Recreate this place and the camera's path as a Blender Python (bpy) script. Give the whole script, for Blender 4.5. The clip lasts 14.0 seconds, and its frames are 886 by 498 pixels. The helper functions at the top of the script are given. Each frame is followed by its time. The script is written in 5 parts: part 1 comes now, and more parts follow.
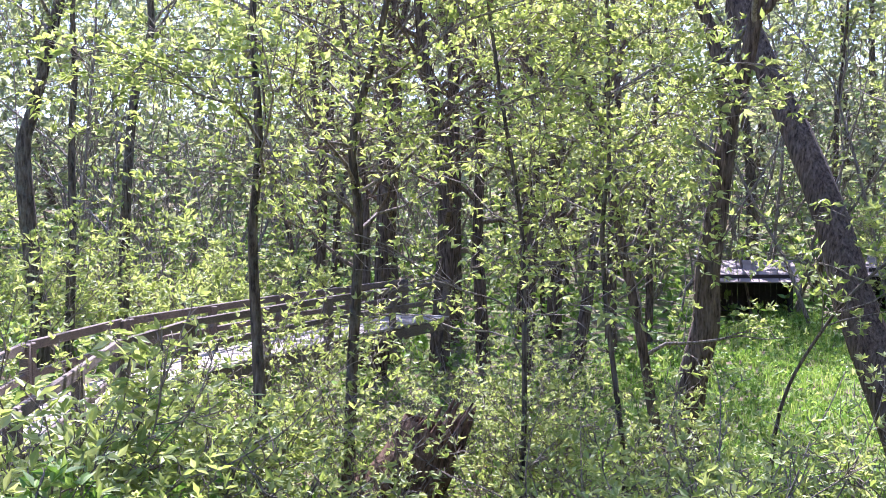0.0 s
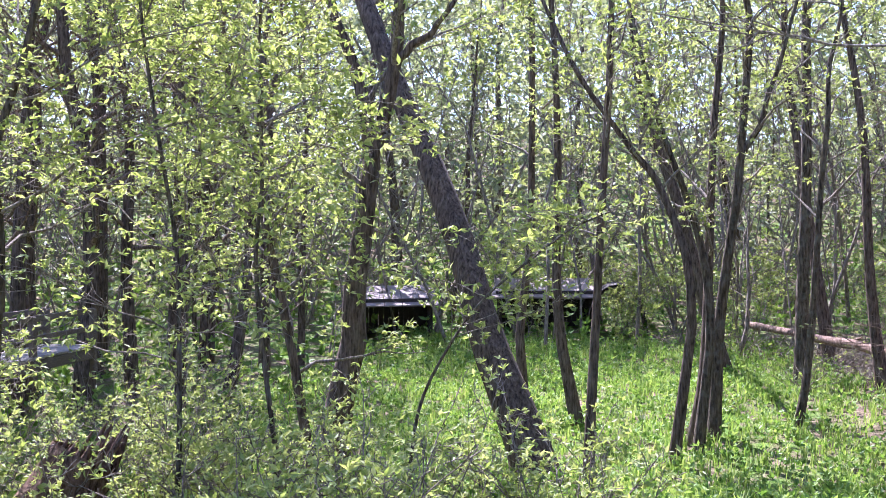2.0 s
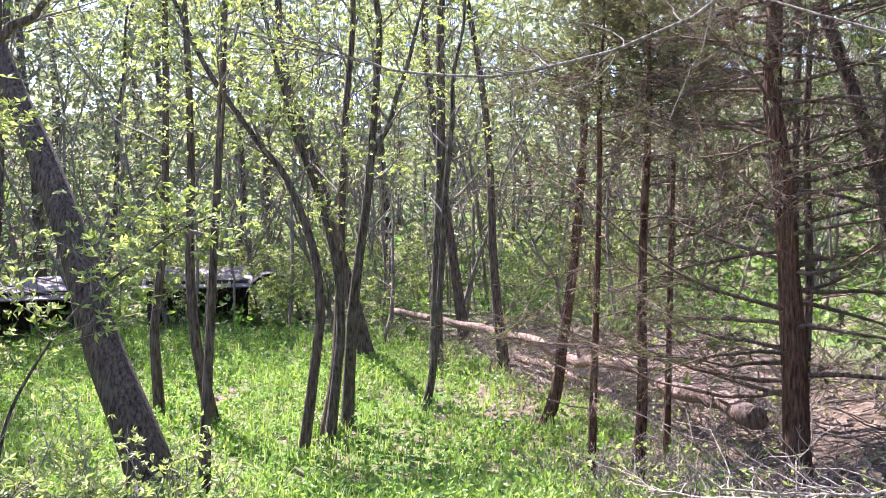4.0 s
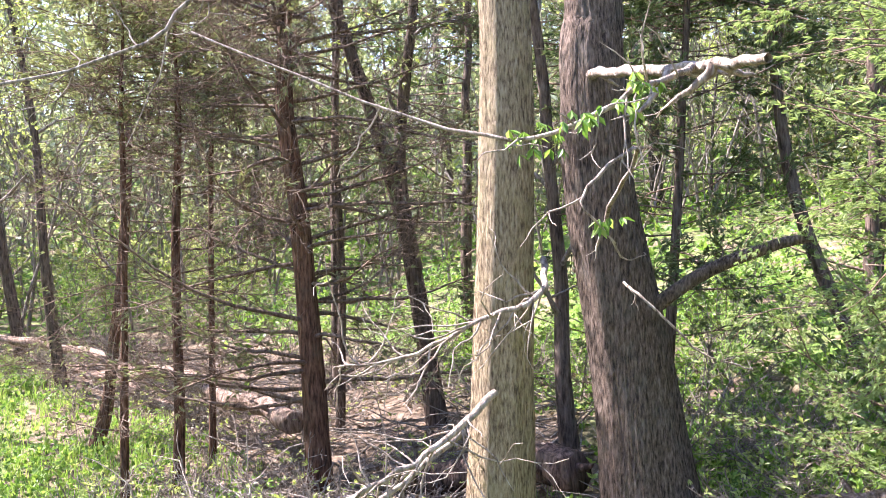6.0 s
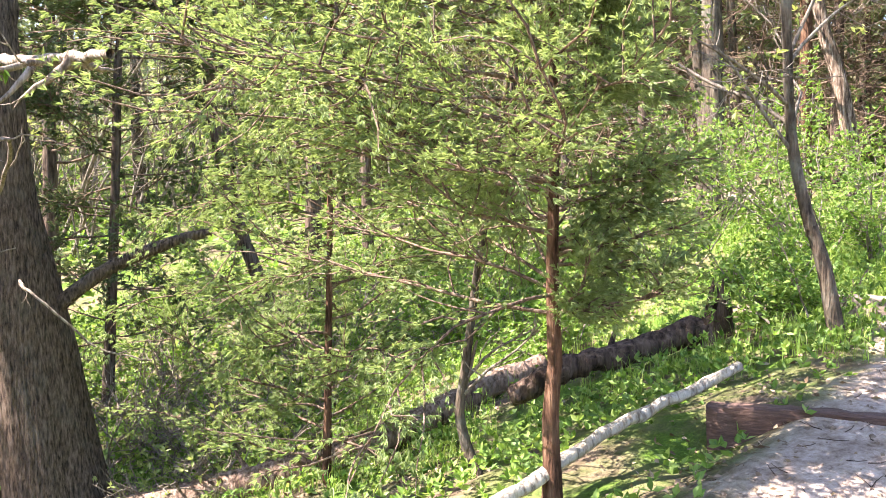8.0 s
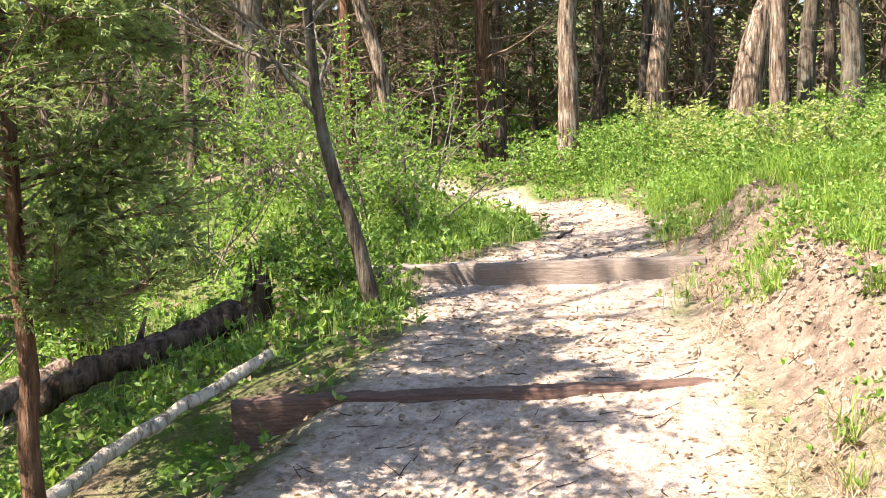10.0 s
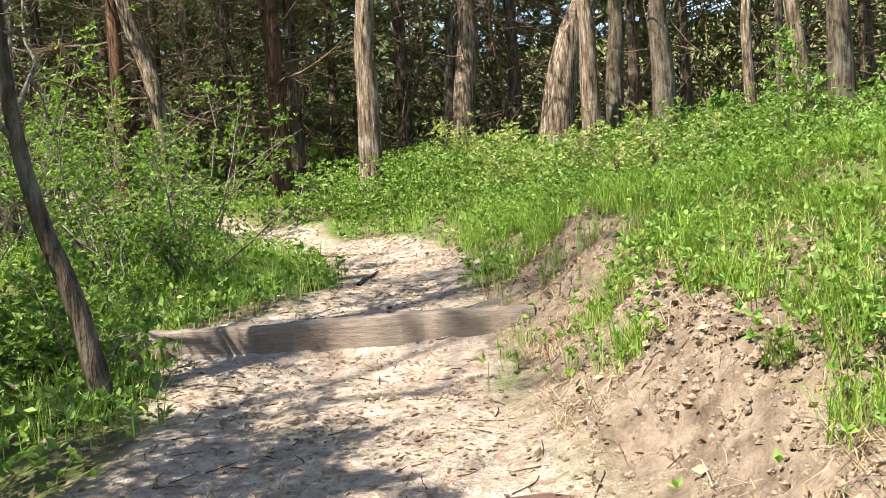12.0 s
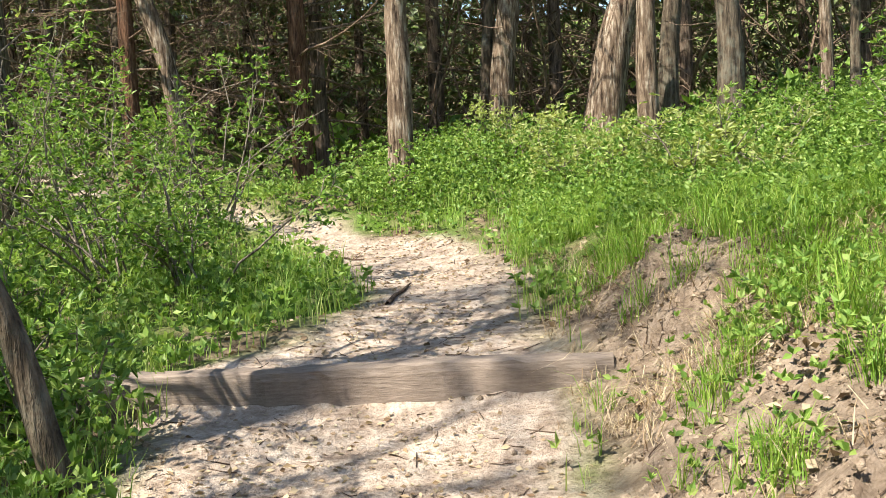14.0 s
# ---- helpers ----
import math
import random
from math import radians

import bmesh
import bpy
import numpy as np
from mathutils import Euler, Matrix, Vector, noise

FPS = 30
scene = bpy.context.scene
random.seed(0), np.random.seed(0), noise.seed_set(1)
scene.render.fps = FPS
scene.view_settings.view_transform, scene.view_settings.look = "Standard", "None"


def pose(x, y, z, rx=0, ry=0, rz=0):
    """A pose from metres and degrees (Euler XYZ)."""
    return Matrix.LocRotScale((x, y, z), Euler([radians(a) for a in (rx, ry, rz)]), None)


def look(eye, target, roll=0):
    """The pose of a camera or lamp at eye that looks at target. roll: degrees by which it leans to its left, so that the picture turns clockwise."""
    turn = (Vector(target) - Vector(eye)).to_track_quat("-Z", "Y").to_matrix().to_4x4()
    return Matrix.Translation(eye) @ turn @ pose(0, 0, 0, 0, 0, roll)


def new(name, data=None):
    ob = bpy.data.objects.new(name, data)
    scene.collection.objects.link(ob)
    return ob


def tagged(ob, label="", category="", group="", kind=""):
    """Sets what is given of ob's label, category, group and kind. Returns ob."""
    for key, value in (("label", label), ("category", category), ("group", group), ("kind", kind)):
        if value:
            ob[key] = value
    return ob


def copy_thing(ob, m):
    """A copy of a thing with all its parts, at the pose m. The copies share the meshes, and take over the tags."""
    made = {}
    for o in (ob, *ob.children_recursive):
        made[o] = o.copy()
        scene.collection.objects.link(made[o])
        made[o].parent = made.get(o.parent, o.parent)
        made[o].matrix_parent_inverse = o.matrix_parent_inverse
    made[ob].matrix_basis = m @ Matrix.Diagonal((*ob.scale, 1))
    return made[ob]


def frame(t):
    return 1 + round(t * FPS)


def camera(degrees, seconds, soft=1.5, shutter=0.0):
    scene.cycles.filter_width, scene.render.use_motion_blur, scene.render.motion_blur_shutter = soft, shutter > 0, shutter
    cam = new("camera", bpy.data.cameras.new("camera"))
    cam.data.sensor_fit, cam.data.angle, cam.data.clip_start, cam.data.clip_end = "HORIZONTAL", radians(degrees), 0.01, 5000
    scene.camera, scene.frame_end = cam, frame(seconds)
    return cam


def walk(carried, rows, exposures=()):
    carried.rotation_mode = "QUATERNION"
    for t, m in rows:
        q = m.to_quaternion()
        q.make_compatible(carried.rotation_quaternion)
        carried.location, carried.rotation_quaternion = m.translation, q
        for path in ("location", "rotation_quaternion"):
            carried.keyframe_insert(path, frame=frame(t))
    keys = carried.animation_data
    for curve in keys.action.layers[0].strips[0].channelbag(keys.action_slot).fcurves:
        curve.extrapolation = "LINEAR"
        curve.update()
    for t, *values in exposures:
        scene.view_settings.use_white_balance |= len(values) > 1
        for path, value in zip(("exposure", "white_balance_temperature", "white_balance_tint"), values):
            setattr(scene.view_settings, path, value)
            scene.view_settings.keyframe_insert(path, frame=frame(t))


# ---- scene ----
cam = camera(50.5, 14.0, soft=0.9)
PATH = [
    (0, 0.004, 0.641, 1.445, 87.59, 0.93, 133.88),
    (0.5, 0.146, 0.771, 1.433, 88.82, 0.73, 128.75),
    (1, 0.271, 0.835, 1.385, 89.07, 1.15, 123.17),
    (1.5, 0.348, 0.875, 1.390, 88.71, 0.84, 117.80),
    (2, 0.451, 0.933, 1.381, 89.13, 0.54, 112.94),
    (2.5, 0.577, 0.975, 1.402, 89.26, 0.21, 107.66),
    (2.7, 0.590, 1.006, 1.400, 89.14, 0.23, 105.69),
    (4.8, 0.012, 2.261, 1.864, 87.60, 0.28, 85.19),
    (5, 0.032, 2.339, 1.892, 87.71, 0.39, 82.79),
    (5.5, 0.127, 2.584, 1.914, 87.38, 0.74, 77.29),
    (6, 0.253, 2.811, 1.910, 87.12, 0.69, 70.31),
    (6.5, 0.386, 2.953, 1.882, 87.11, 0.66, 63.48),
    (7, 0.598, 3.152, 1.848, 87.37, 0.57, 56.50),
    (7.5, 0.831, 3.359, 1.782, 87.77, 0.34, 48.54),
    (8, 0.895, 3.380, 1.798, 87.41, 0.42, 41.04),
    (8.5, 0.936, 3.401, 1.797, 87.61, 0.64, 35.12),
    (9, 0.897, 3.631, 1.775, 86.53, 0.84, 28.52),
    (9.2, 0.894, 3.710, 1.755, 85.90, 1.18, 25.77),
    (11.3, 0.708, 4.956, 1.770, 85.96, 3.25, 3.28),
    (11.5, 0.727, 5.099, 1.737, 85.82, 3.25, 2.70),
    (12, 0.746, 5.427, 1.761, 86.92, 3.80, 3.82),
    (12.5, 0.630, 5.711, 1.837, 87.18, 3.06, 3.65),
    (13, 0.579, 5.943, 1.941, 84.08, 2.52, 2.42),
    (13.5, 0.623, 6.186, 1.962, 84.89, 3.20, 4.87),
    (14, 0.553, 6.493, 1.962, 85.17, 2.83, 5.32),
]
walk(cam, [(r[0], pose(*r[1:])) for r in PATH], [(0.0, 2.15, 5400, 34), (2.7, 2.15, 5400, 34), (5.0, 2.55, 5850, 27), (6.2, 2.75, 5950, 26), (7.5, 2.8, 6350, 22), (9.0, 2.38, 6900, 19), (11.4, 1.58, 6800, 7), (14.0, 1.4, 6800, 6)])

# ---- light ----
SUN_FROM = Vector((-0.71, -0.7, 0.0)).normalized()
SUN_ELEV = radians(52)
world = bpy.data.worlds.new("sky")
scene.world = world
world.use_nodes = True
wn = world.node_tree
sky = wn.nodes.new("ShaderNodeTexSky")
sky.sky_type, sky.sun_disc = "NISHITA", False
sky.sun_elevation = SUN_ELEV
sky.sun_rotation = math.atan2(SUN_FROM.x, SUN_FROM.y)
sky.dust_density, sky.air_density = 0.5, 1.0
wn.links.new(sky.outputs[0], wn.nodes["Background"].inputs[0])
wn.nodes["Background"].inputs[1].default_value = 0.105
sun = new("sun", bpy.data.lights.new("sun", "SUN"))
sun.data.energy, sun.data.angle, sun.data.color = 5.0, radians(0.53), (1.0, 0.95, 0.86)
sun.matrix_world = look((SUN_FROM * math.cos(SUN_ELEV) + Vector((0, 0, math.sin(SUN_ELEV)))) * 60, (0, 0, 0))

rng = np.random.default_rng(7)


# ---- materials ----
def material(name):
    m = bpy.data.materials.new(name)
    m.use_nodes = True
    nt = m.node_tree
    return m, nt, nt.nodes["Principled BSDF"]


def coords(nt, scale=(1, 1, 1)):
    c = nt.nodes.new("ShaderNodeTexCoord")
    m = nt.nodes.new("ShaderNodeMapping")
    m.inputs["Scale"].default_value = scale
    nt.links.new(c.outputs["Object"], m.inputs[0])
    return m.outputs[0]


def noise_tex(nt, vec, scale, detail=4, rough=0.6):
    n = nt.nodes.new("ShaderNodeTexNoise")
    n.inputs["Scale"].default_value, n.inputs["Detail"].default_value, n.inputs["Roughness"].default_value = scale, detail, rough
    nt.links.new(vec, n.inputs["Vector"])
    return n.outputs["Fac"]


def ramp(nt, fac, *stops):
    r = nt.nodes.new("ShaderNodeValToRGB")
    el = r.color_ramp.elements
    while len(el) < len(stops):
        el.new(0.5)
    for e, (p, c) in zip(el, stops):
        e.position, e.color = p, (*c, 1)
    nt.links.new(fac, r.inputs[0])
    return r.outputs[0]


def mix(nt, fac, a, b, blend="MIX"):
    n = nt.nodes.new("ShaderNodeMix")
    n.data_type, n.blend_type = "RGBA", blend
    for sock, v in ((n.inputs[0], fac), (n.inputs[6], a), (n.inputs[7], b)):
        if isinstance(v, (int, float)):
            sock.default_value = v
        elif isinstance(v, tuple):
            sock.default_value = (*v, 1)
        else:
            nt.links.new(v, sock)
    return n.outputs[2]


def bump(nt, bsdf, height, strength, distance):
    b = nt.nodes.new("ShaderNodeBump")
    b.inputs["Strength"].default_value, b.inputs["Distance"].default_value = strength, distance
    nt.links.new(height, b.inputs["Height"])
    nt.links.new(b.outputs[0], bsdf.inputs["Normal"])


def bark_material(name, dark, mid, pale, lichen_or_shade, grain=22.0, amount=0.5, stretch=0.16):
    m, nt, b = material(name)
    v = coords(nt, (1, 1, stretch))
    w = coords(nt)
    ridges = noise_tex(nt, v, grain, 5, 0.65)
    broad = noise_tex(nt, w, 1.7, 3)
    col = ramp(nt, ridges, (0.36, dark), (0.52, mid), (0.7, pale))
    spots = ramp(nt, noise_tex(nt, w, 5.0, 5, 0.7), (0.5, (0, 0, 0)), (0.64, (amount, amount, amount)))
    col = mix(nt, spots, col, lichen_or_shade)
    # Broad darker patches put uneven light on the trunks into the bark colour.
    col = mix(nt, 0.5, col, ramp(nt, broad, (0.3, (0.55, 0.55, 0.55)), (0.7, (1, 1, 1))), "MULTIPLY")
    nt.links.new(col, b.inputs["Base Color"])
    b.inputs["Roughness"].default_value = 0.9
    b.inputs["Specular IOR Level"].default_value = 0.2
    bump(nt, b, ridges, 1.0, 0.045)
    return m


def leaf_material(name, colours, through_light=0.5, gloss=0.35):
    m, nt, b = material(name)
    g = nt.nodes.new("ShaderNodeNewGeometry")
    k = len(colours)
    col = ramp(nt, g.outputs["Random Per Island"], *[(i / (k - 1), c) for i, c in enumerate(colours)])
    big = noise_tex(nt, coords(nt), 0.9, 3)
    col = mix(nt, 0.45, col, ramp(nt, big, (0.3, (0.6, 0.66, 0.5)), (0.7, (1.0, 1.0, 1.0))), "MULTIPLY")
    nt.links.new(col, b.inputs["Base Color"])
    b.inputs["Roughness"].default_value = 0.5
    b.inputs["Specular IOR Level"].default_value = gloss
    t = nt.nodes.new("ShaderNodeBsdfTranslucent")
    warm = mix(nt, 1.0, col, (1.0, 1.0, 0.6), "MULTIPLY")
    nt.links.new(warm, t.inputs[0])
    mx = nt.nodes.new("ShaderNodeMixShader")
    mx.inputs[0].default_value = through_light
    nt.links.new(b.outputs[0], mx.inputs[1])
    nt.links.new(t.outputs[0], mx.inputs[2])
    nt.links.new(mx.outputs[0], nt.nodes["Material Output"].inputs[0])
    return m


BARK = bark_material("grey_brown_bark", (0.03, 0.022, 0.016), (0.12, 0.09, 0.065), (0.24, 0.19, 0.14), (0.2, 0.2, 0.16), 24)
BARK_DARK = bark_material("dark_bark", (0.035, 0.023, 0.017), (0.135, 0.094, 0.07), (0.25, 0.185, 0.14), (0.19, 0.16, 0.125), 24, 0.35)
BARK_PALE = bark_material("pale_ridged_bark", (0.11, 0.075, 0.045), (0.34, 0.255, 0.155), (0.5, 0.4, 0.27), (0.38, 0.32, 0.16), 62, 0.35, 0.22)
BARK_HEAVY = bark_material("deep_furrowed_bark", (0.035, 0.024, 0.018), (0.155, 0.11, 0.08), (0.3, 0.225, 0.175), (0.17, 0.16, 0.13), 52, 0.3, 0.2)
# Last colour here is no lichen: dark blotches painted for half-lit trunks.
BARK_CEDAR = bark_material("shredding_cedar_bark", (0.03, 0.018, 0.012), (0.24, 0.17, 0.12), (0.58, 0.5, 0.41), (0.1, 0.062, 0.042), 30, 0.75, 0.13)
BARK_RED = bark_material("red_brown_cedar_bark", (0.04, 0.02, 0.012), (0.15, 0.075, 0.045), (0.27, 0.16, 0.1), (0.2, 0.15, 0.1), 34, 0.3)
DEAD = bark_material("bleached_dead_wood", (0.14, 0.1, 0.075), (0.36, 0.285, 0.22), (0.55, 0.46, 0.38), (0.44, 0.38, 0.32), 26, 0.4)
TWIG = bark_material("grey_twigs", (0.1, 0.08, 0.062), (0.27, 0.22, 0.175), (0.42, 0.36, 0.29), (0.34, 0.31, 0.26), 30, 0.3)
TWIG_RED = bark_material("dry_russet_twigs", (0.07, 0.045, 0.032), (0.22, 0.15, 0.105), (0.36, 0.26, 0.195), (0.26, 0.21, 0.165), 30, 0.3)
WHITE_WOOD = bark_material("bleached_white_wood", (0.24, 0.18, 0.13), (0.62, 0.54, 0.43), (0.78, 0.71, 0.6), (0.5, 0.42, 0.33), 34, 0.3)
SOIL = bark_material("crumbled_soil", (0.2, 0.14, 0.1), (0.4, 0.305, 0.225), (0.54, 0.44, 0.35), (0.3, 0.22, 0.16), 30, 0.4, 1.0)
BROWN_WOOD = bark_material("splintered_brown_wood", (0.045, 0.025, 0.017), (0.18, 0.108, 0.07), (0.31, 0.21, 0.145), (0.16, 0.1, 0.065), 22, 0.4, 0.3)
LOG_WOOD = bark_material("pinkish_brown_fallen_wood", (0.09, 0.055, 0.038), (0.3, 0.2, 0.145), (0.5, 0.38, 0.3), (0.34, 0.26, 0.2), 26, 0.4, 0.3)
# Thicket foliage colour includes the shade deep among the cedars.
LEAF_THICKET = leaf_material("shaded_brown_green_sprays", ((0.15, 0.115, 0.07), (0.11, 0.15, 0.06), (0.17, 0.21, 0.085), (0.22, 0.17, 0.11)), 0.35)
ROT = bark_material("rotten_dark_wood", (0.03, 0.018, 0.013), (0.12, 0.076, 0.055), (0.24, 0.165, 0.125), (0.12, 0.1, 0.07), 20, 0.3)
LEAF_SPRING = leaf_material("spring_leaves", ((0.26, 0.33, 0.09), (0.4, 0.45, 0.16), (0.54, 0.56, 0.27)), 0.5)
# Greyed and paled so that distance haze is part of the leaf colour.
LEAF_FAR_HAZE = leaf_material("hazed_far_spring_leaves", ((0.22, 0.25, 0.15), (0.33, 0.36, 0.23), (0.45, 0.47, 0.33)), 0.45)
LEAF_HERB = leaf_material("herb_leaves", ((0.09, 0.18, 0.03), (0.2, 0.33, 0.065), (0.37, 0.47, 0.14)), 0.45)
LEAF_GRASS = leaf_material("grass_blades", ((0.18, 0.32, 0.055), (0.3, 0.43, 0.095), (0.48, 0.53, 0.2)), 0.45)
LEAF_BANK = leaf_material("bank_grass_blades", ((0.13, 0.27, 0.03), (0.23, 0.38, 0.05), (0.4, 0.48, 0.12)), 0.45)
LEAF_CEDAR = leaf_material("cedar_sprays", ((0.19, 0.25, 0.1), (0.28, 0.355, 0.15), (0.4, 0.47, 0.235)), 0.5)
# Darker copy of the cedar sprays, with the wood's shade put into the colour.
LEAF_CEDAR_SHADE = leaf_material("shaded_cedar_sprays", ((0.07, 0.1, 0.045), (0.12, 0.16, 0.07), (0.19, 0.22, 0.11)), 0.35)
LEAF_CEDAR_DRY = leaf_material("dry_cedar_sprays", ((0.15, 0.13, 0.075), (0.2, 0.205, 0.11), (0.25, 0.28, 0.15)), 0.35)
LEAF_LITTER = leaf_material("brown_litter", ((0.13, 0.08, 0.05), (0.27, 0.19, 0.125), (0.44, 0.34, 0.25)), 0.2)
LEAF_DEAD = leaf_material("dry_fallen_leaves", ((0.2, 0.12, 0.07), (0.38, 0.27, 0.17), (0.58, 0.47, 0.34)), 0.2)


# ---- mesh tools ----
class Shape:
    """Collects quads for one mesh."""

    def __init__(self):
        self.v, self.f, self.n = [], [], 0

    def add(self, verts, faces):
        self.v.append(verts)
        self.f.append(faces + self.n)
        self.n += len(verts)

    def mesh(self, name, mat, smooth=True):
        v, f = np.concatenate(self.v), np.concatenate(self.f)
        me = bpy.data.meshes.new(name)
        me.vertices.add(len(v))
        me.vertices.foreach_set("co", v.astype(np.float32).ravel())
        me.loops.add(f.size)
        me.loops.foreach_set("vertex_index", f.astype(np.int32).ravel())
        me.polygons.add(len(f))
        me.polygons.foreach_set("loop_start", (np.arange(len(f)) * 4).astype(np.int32))
        me.polygons.foreach_set("loop_total", np.full(len(f), 4, np.int32))
        me.polygons.foreach_set("use_smooth", np.full(len(f), smooth))
        me.materials.append(mat)
        me.update(calc_edges=True)
        me.validate()
        return me


def part(name, shape, mat, parent, label="", smooth=True):
    ob = new(name, shape.mesh(name, mat, smooth))
    ob.parent = parent
    return tagged(ob, label)


def thing(name, x, y, z, label, category, group=""):
    ob = new(name)
    ob.location = (x, y, z)
    return tagged(ob, label, category, group)


def unit(v):
    return v / np.maximum(np.linalg.norm(v, axis=-1, keepdims=True), 1e-9)


def tube(shape, pts, radii, sides=6, rough=0.0, seed=0, ridges=0):
    """A tapered round stem along pts, closed at its end by a point."""
    pts, radii = np.asarray(pts, float), np.asarray(radii, float)
    n = len(pts)
    d = unit(np.gradient(pts, axis=0))
    ref = np.array([0.0, 0.0, 1.0]) if abs(d[0, 2]) < 0.8 else np.array([0.0, 1.0, 0.0])
    a = unit(np.cross(d, ref))
    b = np.cross(d, a)
    ang = np.linspace(0, 2 * np.pi, sides, endpoint=False)
    rad = np.repeat(radii[:, None], sides, 1)
    if rough:
        g = np.random.default_rng(seed)
        base = g.normal(0, 1, (n, sides))
        soft = (base + np.roll(base, 1, 1) + np.roll(base, 1, 0)) / 1.7
        rad = rad * (1 + rough * soft)
    if ridges:
        g = np.random.default_rng(seed + 1)
        ph = np.cumsum(g.normal(0, 0.25, n))[:, None]
        rad = rad * (1 + 0.045 * np.sin(ang[None] * ridges + ph) + 0.03 * np.sin(ang[None] * (ridges * 1.7) - 1.3 * ph))
    ring = pts[:, None] + rad[..., None] * (np.cos(ang)[None, :, None] * a[:, None] + np.sin(ang)[None, :, None] * b[:, None])
    i = np.arange(n - 1)[:, None] * sides
    j = np.arange(sides)[None]
    k = (j + 1) % sides
    faces = np.stack([i + j, i + k, i + sides + k, i + sides + j], -1).reshape(-1, 4)
    shape.add(ring.reshape(-1, 3), faces)


def wander(g, start, direction, length, n=6, bend=0.25, lift=0.0):
    """A crooked line from start."""
    d = unit(np.asarray(direction, float))
    out, p = [np.asarray(start, float)], np.asarray(start, float)
    for _ in range(n - 1):
        d = unit(d + g.normal(0, bend, 3) + (0, 0, lift))
        p = p + d * length / (n - 1)
        out.append(p)
    return np.array(out)


def along(pts, t):
    s = t * (len(pts) - 1)
    i = min(int(s), len(pts) - 2)
    return pts[i] + (pts[i + 1] - pts[i]) * (s - i), unit(pts[i + 1] - pts[i])


def leaves(shape, pos, direc, size, width, g, droop=0.0):
    """One kite-shaped leaf at each place."""
    n = len(pos)
    d = unit(direc + (0, 0, -droop))
    s = unit(np.cross(d, g.normal(0, 1, (n, 3)) * (0.6, 0.6, 0.3) + (0, 0, 0.9)))
    up = np.cross(s, d)
    L = (size * g.uniform(0.65, 1.25, n))[:, None]
    mid = pos + d * L * 0.45
    v = np.stack([pos, mid + s * L * width + up * L * 0.08, pos + d * L, mid - s * L * width + up * L * 0.08], 1)
    f = np.arange(n * 4).reshape(n, 4)
    shape.add(v.reshape(-1, 3), f)


def sprigs(shape, pos, direc, size, g, fan=5, width=0.2, spread=0.9):
    """A fan of leaflets at each place."""
    n = len(pos)
    p = np.repeat(pos, fan, 0)
    d = np.repeat(unit(direc), fan, 0) + g.normal(0, spread, (n * fan, 3)) * (1, 1, 0.55)
    leaves(shape, p, d, size, width, g, 0.15)


def smooth_path(points, n):
    p = np.asarray(points, float)
    if len(p) == 2:
        return p[0] + (p[1] - p[0]) * np.linspace(0, 1, n)[:, None]
    t = np.linspace(0, 1, len(p))
    q = np.linspace(0, 1, n)
    out = np.empty((n, 3))
    for k in range(3):
        m = np.gradient(p[:, k], t)
        i = np.clip(np.searchsorted(t, q) - 1, 0, len(p) - 2)
        h = t[i + 1] - t[i]
        u = (q - t[i]) / h
        out[:, k] = (2 * u**3 - 3 * u**2 + 1) * p[i, k] + (u**3 - 2 * u**2 + u) * h * m[i] + (3 * u**2 - 2 * u**3) * p[i + 1, k] + (u**3 - u**2) * h * m[i + 1]
    return out


# ---- the lie of the land ----
def lattice(ix, iy, seed):
    h = (ix * 374761393 + iy * 668265263 + seed * 1442695041) & 0x7FFFFFFF
    h = ((h ^ (h >> 13)) * 1274126177) & 0x7FFFFFFF
    return ((h ^ (h >> 16)) & 0xFFFF) / 65535.0


def vnoise(x, y, scale, seed=0):
    x, y = np.asarray(x, float) * scale + 1000, np.asarray(y, float) * scale + 1000
    ix, iy = np.floor(x).astype(np.int64), np.floor(y).astype(np.int64)
    u, v = x - ix, y - iy
    u, v = u * u * (3 - 2 * u), v * v * (3 - 2 * v)
    a, b = lattice(ix, iy, seed), lattice(ix + 1, iy, seed)
    c, d = lattice(ix, iy + 1, seed), lattice(ix + 1, iy + 1, seed)
    return (a * (1 - u) + b * u) * (1 - v) + (c * (1 - u) + d * u) * v - 0.5


def trail_x(y):
    return np.interp(y, [-9, -6.4, -3, 0, 4, 8, 10.35, 10.9, 12, 13.6, 15, 18, 30], [-4.2, -2.2, -0.6, 0.2, 0.4, 0.12, -0.2, -0.02, 0.0, -0.55, -1.75, -4.7, -14])


def trail_half(y):
    return np.interp(y, [0, 6, 8, 9.2, 10.35, 10.9, 12, 13.6, 16], [1.05, 1.0, 0.86, 0.76, 0.85, 0.56, 0.46, 0.45, 0.3])


def trail_z(y):
    return np.interp(y, [-12, -6.4, -3, 0, 2.3, 3.7, 4.9, 6.5, 7.95, 8.1, 10.28, 10.42, 12, 13.9, 15, 18, 25, 45],
                     [-0.8, -0.6, -0.3, 0.0, 0.28, 0.27, 0.28, 0.5, 0.785, 0.82, 1.01, 1.14, 1.23, 1.33, 1.5, 1.85, 2.4, 4.0])


def sstep(a, b, x):
    t = np.clip((x - a) / (b - a), 0, 1)
    return t * t * (3 - 2 * t)


